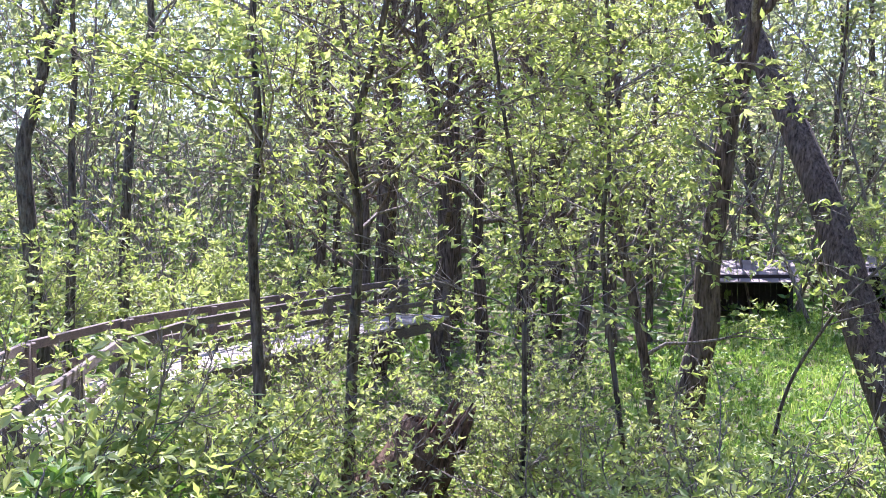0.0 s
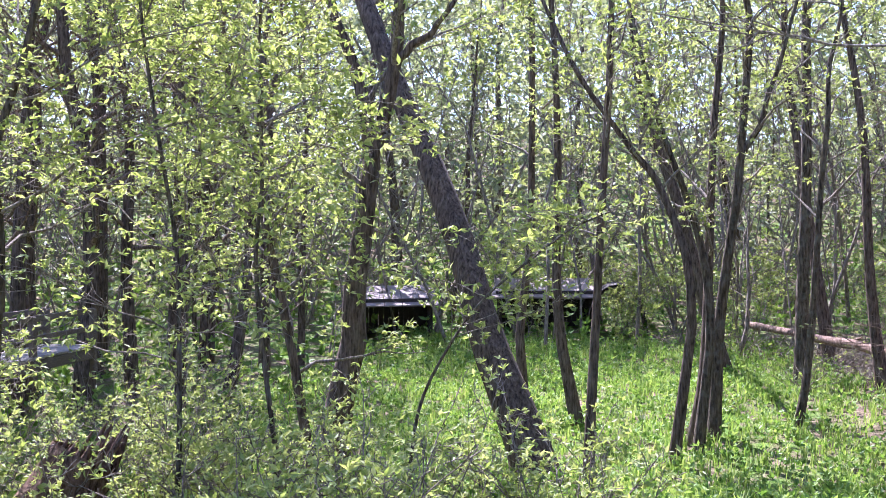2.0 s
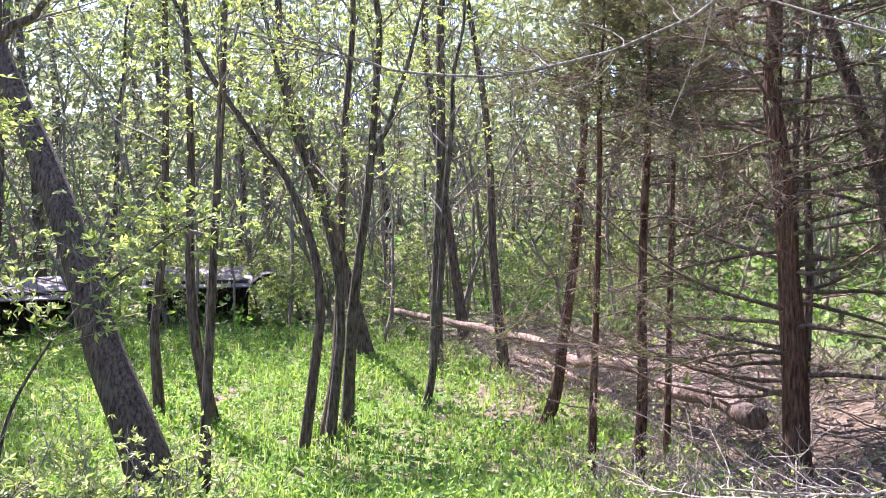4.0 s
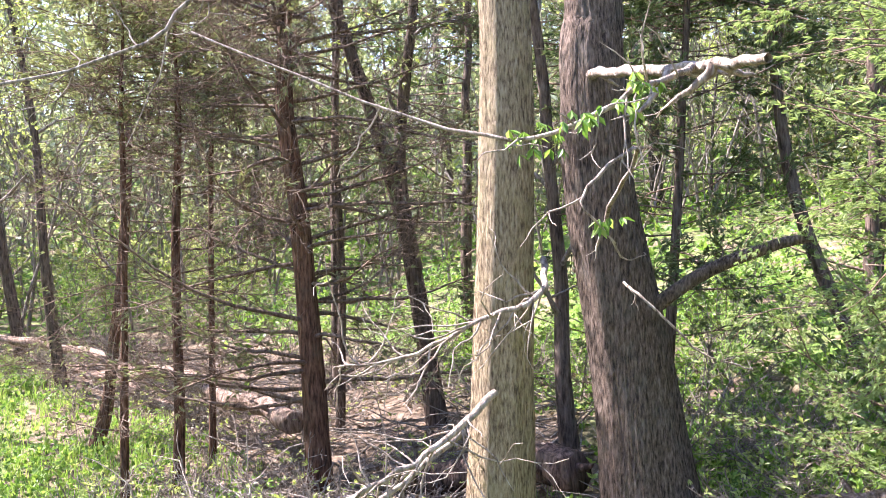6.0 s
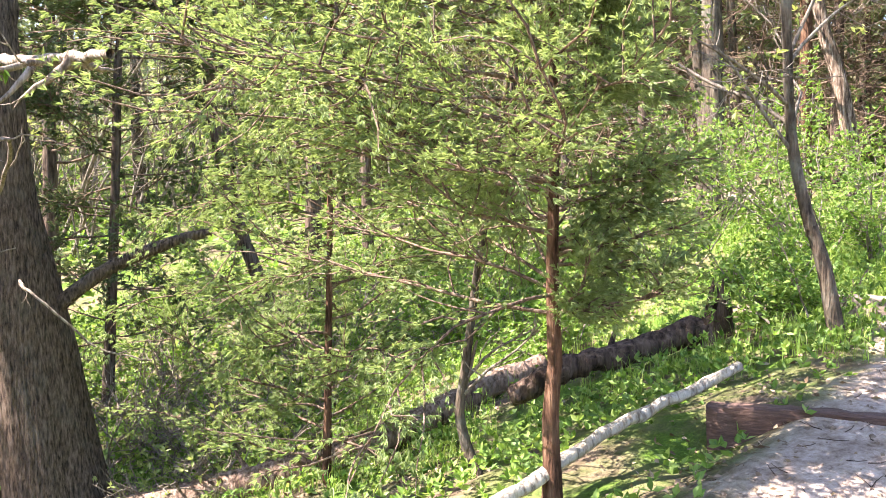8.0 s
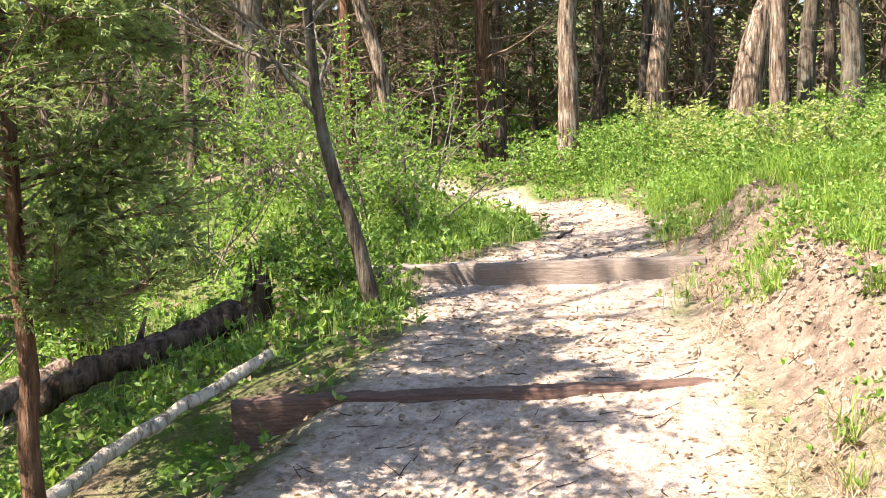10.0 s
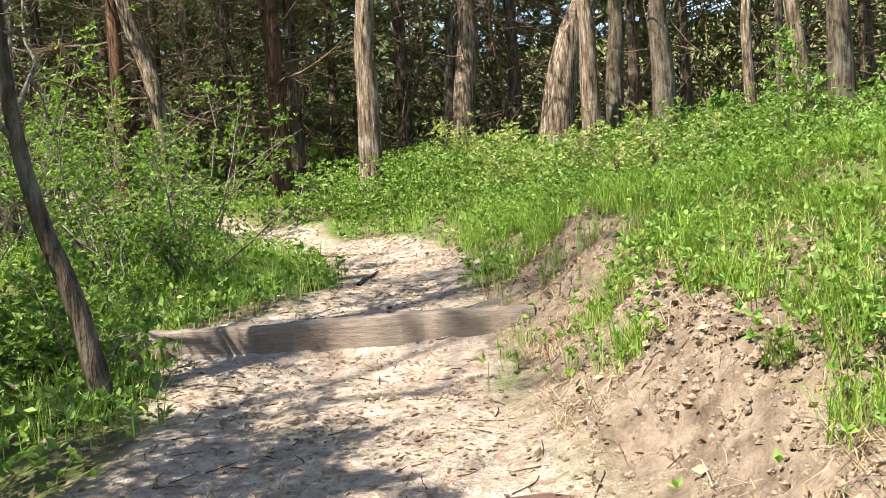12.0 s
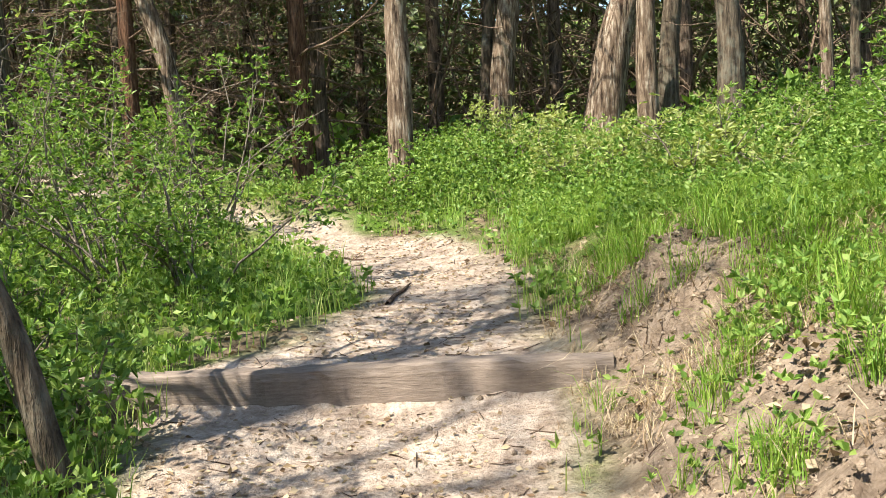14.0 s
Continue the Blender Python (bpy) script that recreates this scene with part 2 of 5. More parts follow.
def land(x, y, fine=True):
    """Height of the ground."""
    x, y = np.asarray(x, float), np.asarray(y, float)
    s = x - trail_x(y)
    hw = trail_half(y)
    r, l = np.maximum(s - hw, 0), np.maximum(-s - hw, 0)
    tz = trail_z(y)
    steep = np.interp(y, [-20, 6, 9.5, 13, 18, 30], [1, 1, 0.97, 0.7, 0.45, 0.2])
    up = 1.62 + np.interp(x + 0.8, [-40, -6, 0, 6, 40], [-1.0, 0, 0, 0.44, 1.6]) + np.interp(y, [10, 16.2, 21, 60], [-0.62, 0, 0.45, 1.2])
    rise = 0.36 * sstep(0, 0.75, r) + 0.14 * np.minimum(r, 9) * sstep(0, 1.2, r)
    fall = np.interp(l, [0, 0.5, 1.6, 3, 5, 7.5, 10, 14, 20], [0, -0.1, -0.42, -0.88, -1.35, -1.55, -1.7, -2.0, -2.2]) * steep
    z = tz + rise + fall
    z = z - 0.42 * sstep(-3, -7, y) * sstep(-14, -11, y) * sstep(3, 0, x)
    low = sstep(7, 14, l) * sstep(7, 1.5, y)
    z = z * (1 - low) + (-2.5 + 0.04 * np.clip(-x - 14, 0, 16)) * low
    head = sstep(10.6, 14.2, y) * sstep(-8.5, -3, x)
    z = z * (1 - head) + up * head
    far = np.hypot(x + 4, y - 3)
    z = z + np.clip(far - 36, 0, 55) * 0.2 + np.clip(far - 91, 0, 200) * 0.05 + vnoise(x, y, 0.035, 6) * 9 * sstep(48, 90, far)
    z = z - 0.11 * np.exp(-((x + 1.05) ** 2 / 0.1 + (y - 7.72) ** 2 / 0.14))
    if fine:
        on = sstep(0.25, -0.15, np.abs(s) - hw)
        z = z + vnoise(x, y, 0.5, 1) * 0.22 * (1 - on) + vnoise(x, y, 1.6, 2) * 0.12 * (1 - 0.85 * on) + vnoise(x, y, 5.5, 3) * 0.05 * (1 - 0.5 * on) + vnoise(x, y, 13, 5) * (0.014 + 0.05 * sstep(0.1, 0.3, s - hw) * sstep(1.6, 1.0, s - hw)) + vnoise(x, y, 3.6, 8) * 0.13 * sstep(0.05, 0.35, s - hw) * sstep(1.8, 1.1, s - hw)
        z = z - 0.035 * on * (1 - (s / np.maximum(hw, 0.1)) ** 2)
    return z


def lz(x, y):
    return float(land(x, y))


def axis(lo, hi, core_lo, core_hi, step):
    core = np.arange(core_lo, core_hi, step)
    s, p = step, core_lo
    left = []
    while p > lo:
        s *= 1.09
        p -= s
        left.append(p)
    p, s, right = core[-1], step, []
    while p < hi:
        s *= 1.09
        p += s
        right.append(p)
    return np.concatenate([left[::-1], core, right])


def ground_material():
    m, nt, b = material("woodland_soil")
    v = coords(nt)
    at = nt.nodes.new("ShaderNodeAttribute")
    at.attribute_name = "trodden"
    fine, mid, big = noise_tex(nt, v, 70, 6, 0.7), noise_tex(nt, v, 9, 5, 0.65), noise_tex(nt, v, 1.3, 4)
    soil = ramp(nt, mid, (0.3, (0.3, 0.22, 0.17)), (0.5, (0.55, 0.445, 0.37)), (0.7, (0.72, 0.615, 0.535)))
    crumbs = noise_tex(nt, v, 28, 5, 0.75)
    soil = mix(nt, 0.75, soil, ramp(nt, crumbs, (0.34, (0.42, 0.36, 0.31)), (0.5, (0.9, 0.88, 0.86)), (0.66, (1, 1, 1))), "MULTIPLY")
    soil = mix(nt, 0.55, soil, ramp(nt, fine, (0.3, (0.55, 0.5, 0.46)), (0.62, (1, 1, 1))), "MULTIPLY")
    litter = ramp(nt, mid, (0.3, (0.07, 0.048, 0.033)), (0.5, (0.17, 0.12, 0.082)), (0.68, (0.29, 0.215, 0.15)))
    green = ramp(nt, fine, (0.35, (0.05, 0.1, 0.015)), (0.65, (0.14, 0.24, 0.03)))
    lush = nt.nodes.new("ShaderNodeAttribute")
    lush.attribute_name = "lush"
    patch = mix(nt, 1.0, ramp(nt, big, (0.38, (0, 0, 0)), (0.6, (1, 1, 1))), lush.outputs["Color"], "MULTIPLY")
    floor = mix(nt, patch, litter, green)
    col = mix(nt, at.outputs["Fac"], floor, soil)
    nt.links.new(col, b.inputs["Base Color"])
    b.inputs["Roughness"].default_value = 0.95
    b.inputs["Specular IOR Level"].default_value = 0.15
    bump(nt, b, mix(nt, 0.45, crumbs, mid), 1.0, 0.07)
    return m


def trodden(x, y):
    s = x - trail_x(y)
    hw = trail_half(y)
    edge = vnoise(x, y, 2.2, 9) * 0.5 + vnoise(x, y, 7, 10) * 0.25
    # Low bank factor: litter colour, darkened further to paint in the bank's shade.
    bank = sstep(1.25, 0.55, s - hw + edge * 1.5) * sstep(12.2, 10.4, y) * 0.3
    return np.maximum(sstep(0.2, -0.1, np.abs(s) - hw + edge * 0.5), np.where(s > 0, bank, 0)) * sstep(-8, -5, y)


def glade_edge(x):
    """How far the grass of the glade reaches towards the dry stream."""
    return np.interp(x, [-30, -22, -16, -12.6, -9, -6], [-2.6, 1.8, 4.0, 4.5, 3.4, 2.0])


def lushness(x, y):
    """Where plants cover the soil: little under the dead cedars, along the dry stream and on the broken bank."""
    past = y - glade_edge(x) + vnoise(x, y, 0.6, 44)
    r = x - trail_x(y) - trail_half(y)
    bare = sstep(-0.1, 0.2, r) * sstep(1.7, 1.0, r) * sstep(12.4, 11.0, y) * sstep(2, 4, y)
    stream = sstep(-0.2, 0.5, past) * sstep(5.5, 3.5, past) * sstep(-31, -27, x) * sstep(-7.5, -9, x)
    dry = sstep(4.2, 2.2, np.hypot((x + 10.0) * 0.7, y - 4.6)) + sstep(4.5, 2.5, np.hypot((x + 20) * 0.35, y - 4.5))
    return np.clip(1 - 0.9 * dry - 0.45 * stream, 0, 1) * (1 - bare)


def build_ground():
    gx, gy = axis(-420, 420, -6.0, 4.2, 0.1), axis(-420, 420, 2.0, 15.0, 0.1)
    X, Y = np.meshgrid(gx, gy, indexing="ij")
    Z = land(X, Y)
    nx, ny = len(gx), len(gy)
    i, j = np.meshgrid(np.arange(nx - 1), np.arange(ny - 1), indexing="ij")
    a = (i * ny + j).ravel()
    sh = Shape()
    sh.add(np.stack([X, Y, Z], -1).reshape(-1, 3), np.stack([a, a + ny, a + ny + 1, a + 1], 1))
    me = sh.mesh("ground", ground_material())
    at = me.attributes.new("trodden", "FLOAT", "POINT")
    at.data.foreach_set("value", trodden(X, Y).ravel().astype(np.float32))
    at = me.attributes.new("lush", "FLOAT", "POINT")
    at.data.foreach_set("value", lushness(X, Y).ravel().astype(np.float32))
    tagged(new("ground", me), "sandy trodden trail and leaf-littered woodland floor", "ground", kind="structure")


build_ground()


# ---- trees ----
def limb_set(g, wood, leafpts, trunk, radii, first, count, length, up, depth=2, thin=0.45, twigs=5, sides=5, lift=0.03, bend=0.2):
    """Limbs with side branches and twigs along a stem; gives the places of leaves."""
    for c in range(count):
        t = first + (1 - first) * (c + g.uniform(0, 1)) / count
        p, d = along(trunk, min(t, 0.995))
        r = float(np.interp(t, np.linspace(0, 1, len(radii)), radii)) * thin
        a = g.uniform(0, 2 * np.pi)
        out = np.array([np.cos(a), np.sin(a), 0.0])
        L = length * (1.15 - 0.6 * t) * g.uniform(0.6, 1.15)
        line = wander(g, p, out + np.array([0, 0, up * g.uniform(0.5, 1.4)]) + d * 0.3, L, 7, bend, lift)
        tube(wood, line, np.linspace(max(r, 0.008), 0.004, 7), sides)
        branch_out(g, wood, leafpts, line, max(r, 0.008), L, depth, twigs)


def branch_out(g, wood, leafpts, line, r, L, depth, twigs):
    for q in range(twigs):
        u = g.uniform(0.2, 1.0)
        p, d = along(line, u)
        dd = unit(d + g.normal(0, 0.7, 3) + (0, 0, 0.1))
        l2 = L * g.uniform(0.25, 0.5) * (1.2 - 0.5 * u)
        k = 5 if r > 0.03 else 4
        sub = wander(g, p, dd, l2, k, 0.25, 0.02)
        tube(wood, sub, np.linspace(max(r * 0.4, 0.005), 0.0025, k), 4 if r > 0.03 else 3)
        if depth > 1:
            branch_out(g, wood, leafpts, sub, r * 0.4, l2, depth - 1, max(twigs - 1, 2))
        else:
            for w in np.linspace(0.3, 1, 3):
                p2, d2 = along(sub, w)
                leafpts.append((p2, d2))


def leaf_part(g, leafpts, tree, mat, size, per, jitter, fan=5, width=0.2, keep=1.0, name="crown"):
    if not leafpts:
        return
    P = np.array([a for a, _ in leafpts])
    D = np.array([b for _, b in leafpts])
    k = g.random(len(P)) < keep
    P, D = np.repeat(P[k], per, 0), np.repeat(D[k], per, 0)
    if not len(P):
        return
    P = P + g.normal(0, jitter, P.shape)
    sh = Shape()
    sprigs(sh, P, D, size, g, fan, width)
    part(name, sh, mat, tree, smooth=False)


def stem_radii(r, n, top=0.45, flare=1.35):
    t = np.linspace(0, 1, n)
    return r * (1 + (flare - 1) * np.exp(-t * n / 2.5)) * (1 - (1 - top) * t)


def tree(seed, name, label, r, points, height, bark=BARK, twig=TWIG, leaf=LEAF_SPRING, limbs=12, first=0.3, length=3.0, up=0.6, size=0.1, per=1, jitter=0.12,
         depth=2, twigs=5, forks=(), keep=0.6, sides=12, ridges=0, group="woodland trees", fan=5, rings=26):
    """A tree whose stem follows points and then goes on up to its height. forks: further stems (radius, points, height)."""
    g = np.random.default_rng(seed)
    base = np.array(points[0], float)
    base[2] = lz(base[0], base[1]) - 0.12
    root = thing(name, base[0], base[1], base[2], label, "tree", group)
    leafpts, wood = [], Shape()
    stems = [(r, [base] + [np.array(p, float) for p in points[1:]], height)] + [(fr, [np.array(p, float) for p in fp], fh) for fr, fp, fh in forks]
    for k, (sr, pts, top) in enumerate(stems):
        if k == 0 and pts[1][2] < base[2] + 0.4:
            pts = [pts[0]] + pts[2:]
        last, prev = pts[-1], pts[-2]
        d = unit(last - prev)
        while last[2] < base[2] + top:
            d = unit(d * 0.8 + np.array([0, 0, 0.25]) + g.normal(0, 0.07, 3))
            last = last + d * 1.6
            pts.append(last)
        line = smooth_path(pts, rings)
        wob = g.normal(0, 1, (9, 3)) * (sr * 0.16 if sr > 0.15 else 0.05 * min(1.0, top / 9))
        wob[0] = 0
        line += np.stack([np.interp(np.linspace(0, 8, rings), np.arange(9), wob[:, c]) for c in (0, 1, 2)], 1) * (1, 1, 0)
        rad = stem_radii(sr, rings, 0.22 if top > 6 else 0.5, 1.4 if k == 0 else 1.05)
        st = Shape()
        tube(st, line - base, rad, sides, 0.015 if ridges else 0.03, seed + k, ridges)
        part("trunk" if k == 0 else "stem", st, bark, root)
        limb_set(g, wood, leafpts, line - base, rad, first if k == 0 else 0.1, limbs if k == 0 else max(limbs // 2, 4), length, up, depth, twigs=twigs)
    if wood.n:
        tagged(part("twig_mass", wood, twig, root), kind="stuff")
    leaf_part(g, leafpts, root, leaf, size, per, jitter, fan, keep=keep)
    return root


def cedar(seed, name, label, r, points, height, bark, twig, foliage, first=0.1, whorls=40, length=1.6, droop=0.05, sprays=16, size=0.07, taper=0.75, dead_to=0.0, group="cedar trees",
          fan=6, side=7, ridges=0, sides=12, width=0.09, spread=0.42, bare_twigs=2, open_side=0.0):
    """A red cedar: many spreading side branches set with fine sprays; below dead_to the branches are bare."""
    g = np.random.default_rng(seed)
    base = np.array(points[0], float)
    base[2] = lz(base[0], base[1]) - 0.1
    root = thing(name, base[0], base[1], base[2], label, "tree", group)
    pts = [base] + [np.array(p, float) for p in points[1:]]
    if pts[1][2] < base[2] + 0.4:
        pts = [pts[0]] + pts[2:]
    last, d = pts[-1], unit(pts[-1] - pts[-2])
    while last[2] < base[2] + height:
        d = unit(d * 0.8 + np.array([0, 0, 0.3]) + g.normal(0, 0.03, 3))
        last = last + d * 1.2
        pts.append(last)
    line = smooth_path(pts, 26) - base
    wob = g.normal(0, 1, (13, 3)) * r * 0.22
    wob[0] = 0
    line += np.stack([np.interp(np.linspace(0, 12, 26), np.arange(13), wob[:, c]) for c in (0, 1, 2)], 1) * (1, 1, 0)
    rad = stem_radii(r, 26, 0.15, 1.3)
    st = Shape()
    tube(st, line, rad, sides, 0.04, seed, ridges)
    part("trunk", st, bark, root)
    wood, P, D = Shape(), [], []
    for w in range(whorls):
        t = first + (0.98 - first) * (w + g.uniform(0, 1)) / whorls
        p, d = along(line, t)
        a = g.uniform(0, 2 * np.pi)
        L = length * (1 - taper * t) * g.uniform(0.55, 1.15) * (1 - open_side * max(0.0, math.cos(a - 0.3)))
        ln = wander(g, p, (np.cos(a), np.sin(a), 0.25 - droop * 3), L, 8, 0.12, 0.03 - droop * 0.2)
        tube(wood, ln, np.linspace(max(0.012, r * 0.22) * (1 - 0.5 * t), 0.003, 8), 4)
        bare = t < dead_to
        for _ in range(side):
            u = g.uniform(0.15, 1)
            q, e = along(ln, u)
            sub = wander(g, q, e + g.normal(0, 0.55, 3) * (1, 1, 0.5), L * g.uniform(0.18, 0.42), 5, 0.2, 0.0)
            tube(wood, sub, np.linspace(0.006, 0.002, 5), 3)
            if bare and g.random() < 0.75:
                for _ in range(bare_twigs):
                    q2, e2 = along(sub, g.uniform(0.2, 1))
                    tube(wood, wander(g, q2, e2 + g.normal(0, 0.7, 3), L * 0.15, 3, 0.2), [0.003, 0.002, 0.0015], 3)
                continue
            for x in g.uniform(0.15, 1, sprays):
                q2, e2 = along(sub, x)
                P.append(q2)
                D.append(e2)
    tagged(part("twig_mass", wood, twig, root), kind="stuff")
    if P:
        P, D = np.array(P), np.array(D)
        P = P + g.normal(0, 0.035, P.shape)
        sh = Shape()
        sprigs(sh, P, D, size, g, fan, width, spread)
        part("foliage", sh, foliage, root, smooth=False)
    return root


# ---- trees of the valley ----
ASH = "tall grey-brown spring tree with sparse fresh leaves"
tree(11, "forked_tree", "grey-brown forked tree standing at the foot of the slope", 0.235, [(-11.97, -6.25, -2.35), (-12.06, -6.05, -0.98), (-12.14, -5.85, 0.55), (-12.21, -5.69, 2.0), (-12.25, -5.60, 2.75)], 5.0, BARK_DARK, limbs=2, first=0.6, length=2.0,
     forks=[(0.105, [(-12.24, -5.62, 2.55), (-12.23, -5.72, 3.25), (-12.15, -5.99, 4.3), (-12.1, -6.18, 5.0), (-12.04, -6.38, 5.77)], 13), (0.125, [(-12.24, -5.62, 2.55), (-12.33, -5.40, 3.25), (-12.4, -5.21, 4.3), (-12.44, -5.12, 4.99), (-12.47, -5.04, 5.85)], 13),
            (0.07, [(-12.38, -5.28, 4.0), (-12.5, -4.85, 4.35), (-12.62, -4.4, 4.85)], 8)], size=0.11)
tree(12, "leaning_tree", "thick brown tree leaning over the green glade", 0.29, [(-12.19, -2.93, -2.51), (-12.40, -3.29, -1.49), (-12.81, -4.05, -0.06), (-13.28, -4.60, 1.22), (-13.81, -5.30, 2.53), (-14.23, -6.02, 3.74), (-14.77, -7.05, 5.70), (-15.02, -7.64, 6.85)], 14, BARK_DARK, limbs=8, first=0.5, length=3, sides=16, ridges=9)
tree(43, "arching_sapling", "young tree arching over the glade with fresh leaf tiers", 0.02, [(-9.40, -3.75, -1.9), (-9.49, -3.58, -0.65), (-9.60, -3.27, 0.08), (-9.73, -2.89, 0.61), (-9.87, -2.45, 1.0), (-10.04, -1.95, 1.4), (-10.18, -1.5, 1.63)], 3.4, BARK, limbs=16, first=0.3, length=1.5, up=0.1, size=0.11, per=1, twigs=4, keep=0.55)
tree(13, "slim_tree", ASH, 0.069, [(-11.77, -2.19, -2.37), (-11.80, -2.07, 0.64), (-11.85, -1.83, 3.89)], 9, BARK_DARK, limbs=14, length=1.8)
tree(14, "slim_tree", ASH, 0.08, [(-15.45, -1.67, -2.90), (-15.48, -1.45, 0.61), (-15.43, -1.79, 2.07), (-15.31, -2.38, 2.92)], 9, BARK_DARK, limbs=14, length=2)
tree(15, "slim_tree", ASH, 0.1, [(-16.98, -1.57, -2.59), (-17.01, -1.33, -0.64), (-17.02, -1.22, 2.31), (-17.05, -1.02, 5.02)], 10, BARK_DARK, limbs=14, length=2.2)
tree(16, "woodland_tree", ASH, 0.17, [(-23.52, -1.65, -2.18), (-23.45, -2.25, -0.04), (-23.36, -2.87, 2.27), (-23.23, -3.61, 4.76)], 12, BARK_DARK, limbs=12, length=3)
tree(17, "slim_tree", ASH, 0.093, [(-17.73, -4.99, -2.42), (-17.74, -4.95, 1.38), (-17.79, -4.79, 5.84)], 11, BARK_DARK, limbs=14, length=2)
tree(18, "slim_tree", ASH, 0.105, [(-17.07, -3.68, -1.96), (-16.97, -4.03, 0.32), (-16.96, -4.08, 2.96), (-16.95, -4.10, 5.58)], 10, BARK_DARK, limbs=12, length=2)
tree(19, "sapling", "slim young tree spreading fresh yellow-green leaves", 0.056, [(-6.07, -6.66, -1.06), (-6.24, -6.52, 1.01), (-6.24, -6.52, 2.25), (-6.49, -6.29, 3.55)], 7, BARK, limbs=26, first=0.2, length=2.7, up=0.15, size=0.085, per=1, twigs=6, keep=0.8)
tree(38, "sapling", "bushy young tree with tiers of fresh leaves", 0.026, [(-6.90, -5.12, -1.73), (-6.99, -5.03, 0.98), (-6.90, -5.23, 2.94)], 6, BARK, limbs=26, first=0.2, length=2.4, up=0.15, size=0.085, per=1, twigs=6, keep=0.75)
tree(39, "sapling", "bushy young tree with tiers of fresh leaves", 0.03, [(-8.36, -4.78, -2.01), (-8.27, -4.98, 0.90), (-8.48, -5.07, 2.67)], 5.5, BARK, limbs=24, first=0.25, length=2.3, up=0.2, size=0.1, twigs=6)
tree(20, "sapling", "slim young tree leaning beside a forked trunk", 0.07, [(-10.83, -5.77, -2.04), (-10.66, -6.05, -0.13), (-10.42, -6.42, 1.98), (-10.27, -6.65, 3.37)], 6, BARK_DARK, limbs=20, first=0.2, length=2.6, up=0.25, size=0.085, per=2)
tree(21, "sapling", "straight slim young tree among the undergrowth", 0.05, [(-4.88, -6.32, -1.09), (-4.81, -6.36, 0.82), (-4.83, -6.35, 1.83), (-4.88, -6.31, 3.31)], 8, BARK, limbs=16, first=0.3, length=2.4, up=0.2, size=0.09, twigs=6, per=2)
tree(22, "woodland_tree", ASH, 0.13, [(-6.63, -15.01, -0.37), (-6.39, -15.11, 2.22), (-6.50, -15.06, 3.15), (-6.90, -14.89, 4.84)], 11, BARK, limbs=14, length=2.6)
tree(23, "slim_tree", ASH, 0.07, [(-6.92, -14.88, -0.36), (-7.07, -14.81, 2.31), (-7.16, -14.78, 3.92)], 9, BARK, limbs=12, length=2)
tree(24, "woodland_tree", ASH, 0.11, [(-9.50, -18.08, -0.27), (-9.85, -17.90, 3.24), (-10.21, -17.71, 5.38)], 11, BARK, limbs=14, length=2.6)
tree(25, "woodland_tree", ASH, 0.15, [(-14.72, -15.71, -0.19), (-14.87, -15.56, 2.01), (-15.01, -15.44, 4.36)], 12, BARK_DARK, limbs=14, length=3)
tree(26, "woodland_tree", ASH, 0.22, [(-18.79, -17.33, -0.08), (-18.92, -17.18, 2.55), (-18.97, -17.14, 6.41)], 13, BARK_DARK, limbs=16, length=3.2)
tree(27, "woodland_tree", ASH, 0.22, [(-20.95, -16.36, -0.05), (-21.08, -16.21, 3.36), (-21.06, -16.24, 6.55)], 13, BARK_DARK, limbs=16, length=3.2)
tree(28, "slim_tree", ASH, 0.085, [(-16.50, -1.40, -2.69), (-16.55, -1.20, 0.49), (-16.47, -1.56, 2.05), (-16.33, -2.12, 3.58)], 9, BARK, limbs=14, length=2)
tree(29, "forked_tree", "slim forked spring tree rising from the green glade", 0.1, [(-17.56, -1.26, -2.49), (-17.61, -0.98, 0.41), (-17.64, -0.79, 2.51), (-17.65, -0.71, 5.11)], 11, BARK, limbs=14, length=2.2,
     forks=[(0.066, [(-17.64, -0.82, 2.51), (-17.70, -0.44, 3.35), (-17.74, -0.13, 4.41)], 9)])
tree(30, "woodland_tree", ASH, 0.14, [(-22.88, 0.08, -2.43), (-22.89, 0.13, 1.49), (-22.90, 0.23, 6.63)], 13, BARK, limbs=18, first=0.2, length=2.2)
tree(31, "slim_tree", ASH, 0.08, [(-18.87, 0.15, -2.67), (-18.89, 0.34, -0.93), (-18.92, 0.65, 2.68)], 9, BARK, limbs=14, length=2)
tree(32, "woodland_tree", ASH, 0.14, [(-25.94, 0.69, -2.41), (-25.91, 0.27, 0.98), (-25.85, -0.35, 6.02)], 12, BARK_DARK, limbs=14, length=2.4)
tree(33, "woodland_tree", ASH, 0.12, [(-21.98, 1.80, -2.49), (-21.98, 1.60, 0.19), (-21.97, 1.44, 3.46), (-21.96, 1.02, 6.31)], 11, BARK_DARK, limbs=14, length=2.2)
tree(34, "broken_tree", "bare broken trunk at the edge of the green glade", 0.12, [(-16.99, 2.48, -2.86), (-16.98, 2.81, -0.99), (-16.96, 3.17, 2.19)], 5.2, BARK_RED, limbs=6, first=0.5, length=1.2, keep=0.1)
tree(35, "woodland_tree", "dark forked tree behind dead cedar boughs", 0.12, [(-12.02, 7.10, -1.21), (-12.12, 6.83, 1.05), (-12.32, 6.32, 3.14), (-12.45, 5.93, 4.52)], 11, BARK_DARK, limbs=10, first=0.4, length=2.4, keep=0.4,
     forks=[(0.1, [(-12.12, 6.83, 0.96), (-12.19, 6.67, 2.25), (-12.16, 6.75, 3.51), (-12.13, 6.86, 4.62)], 11)])
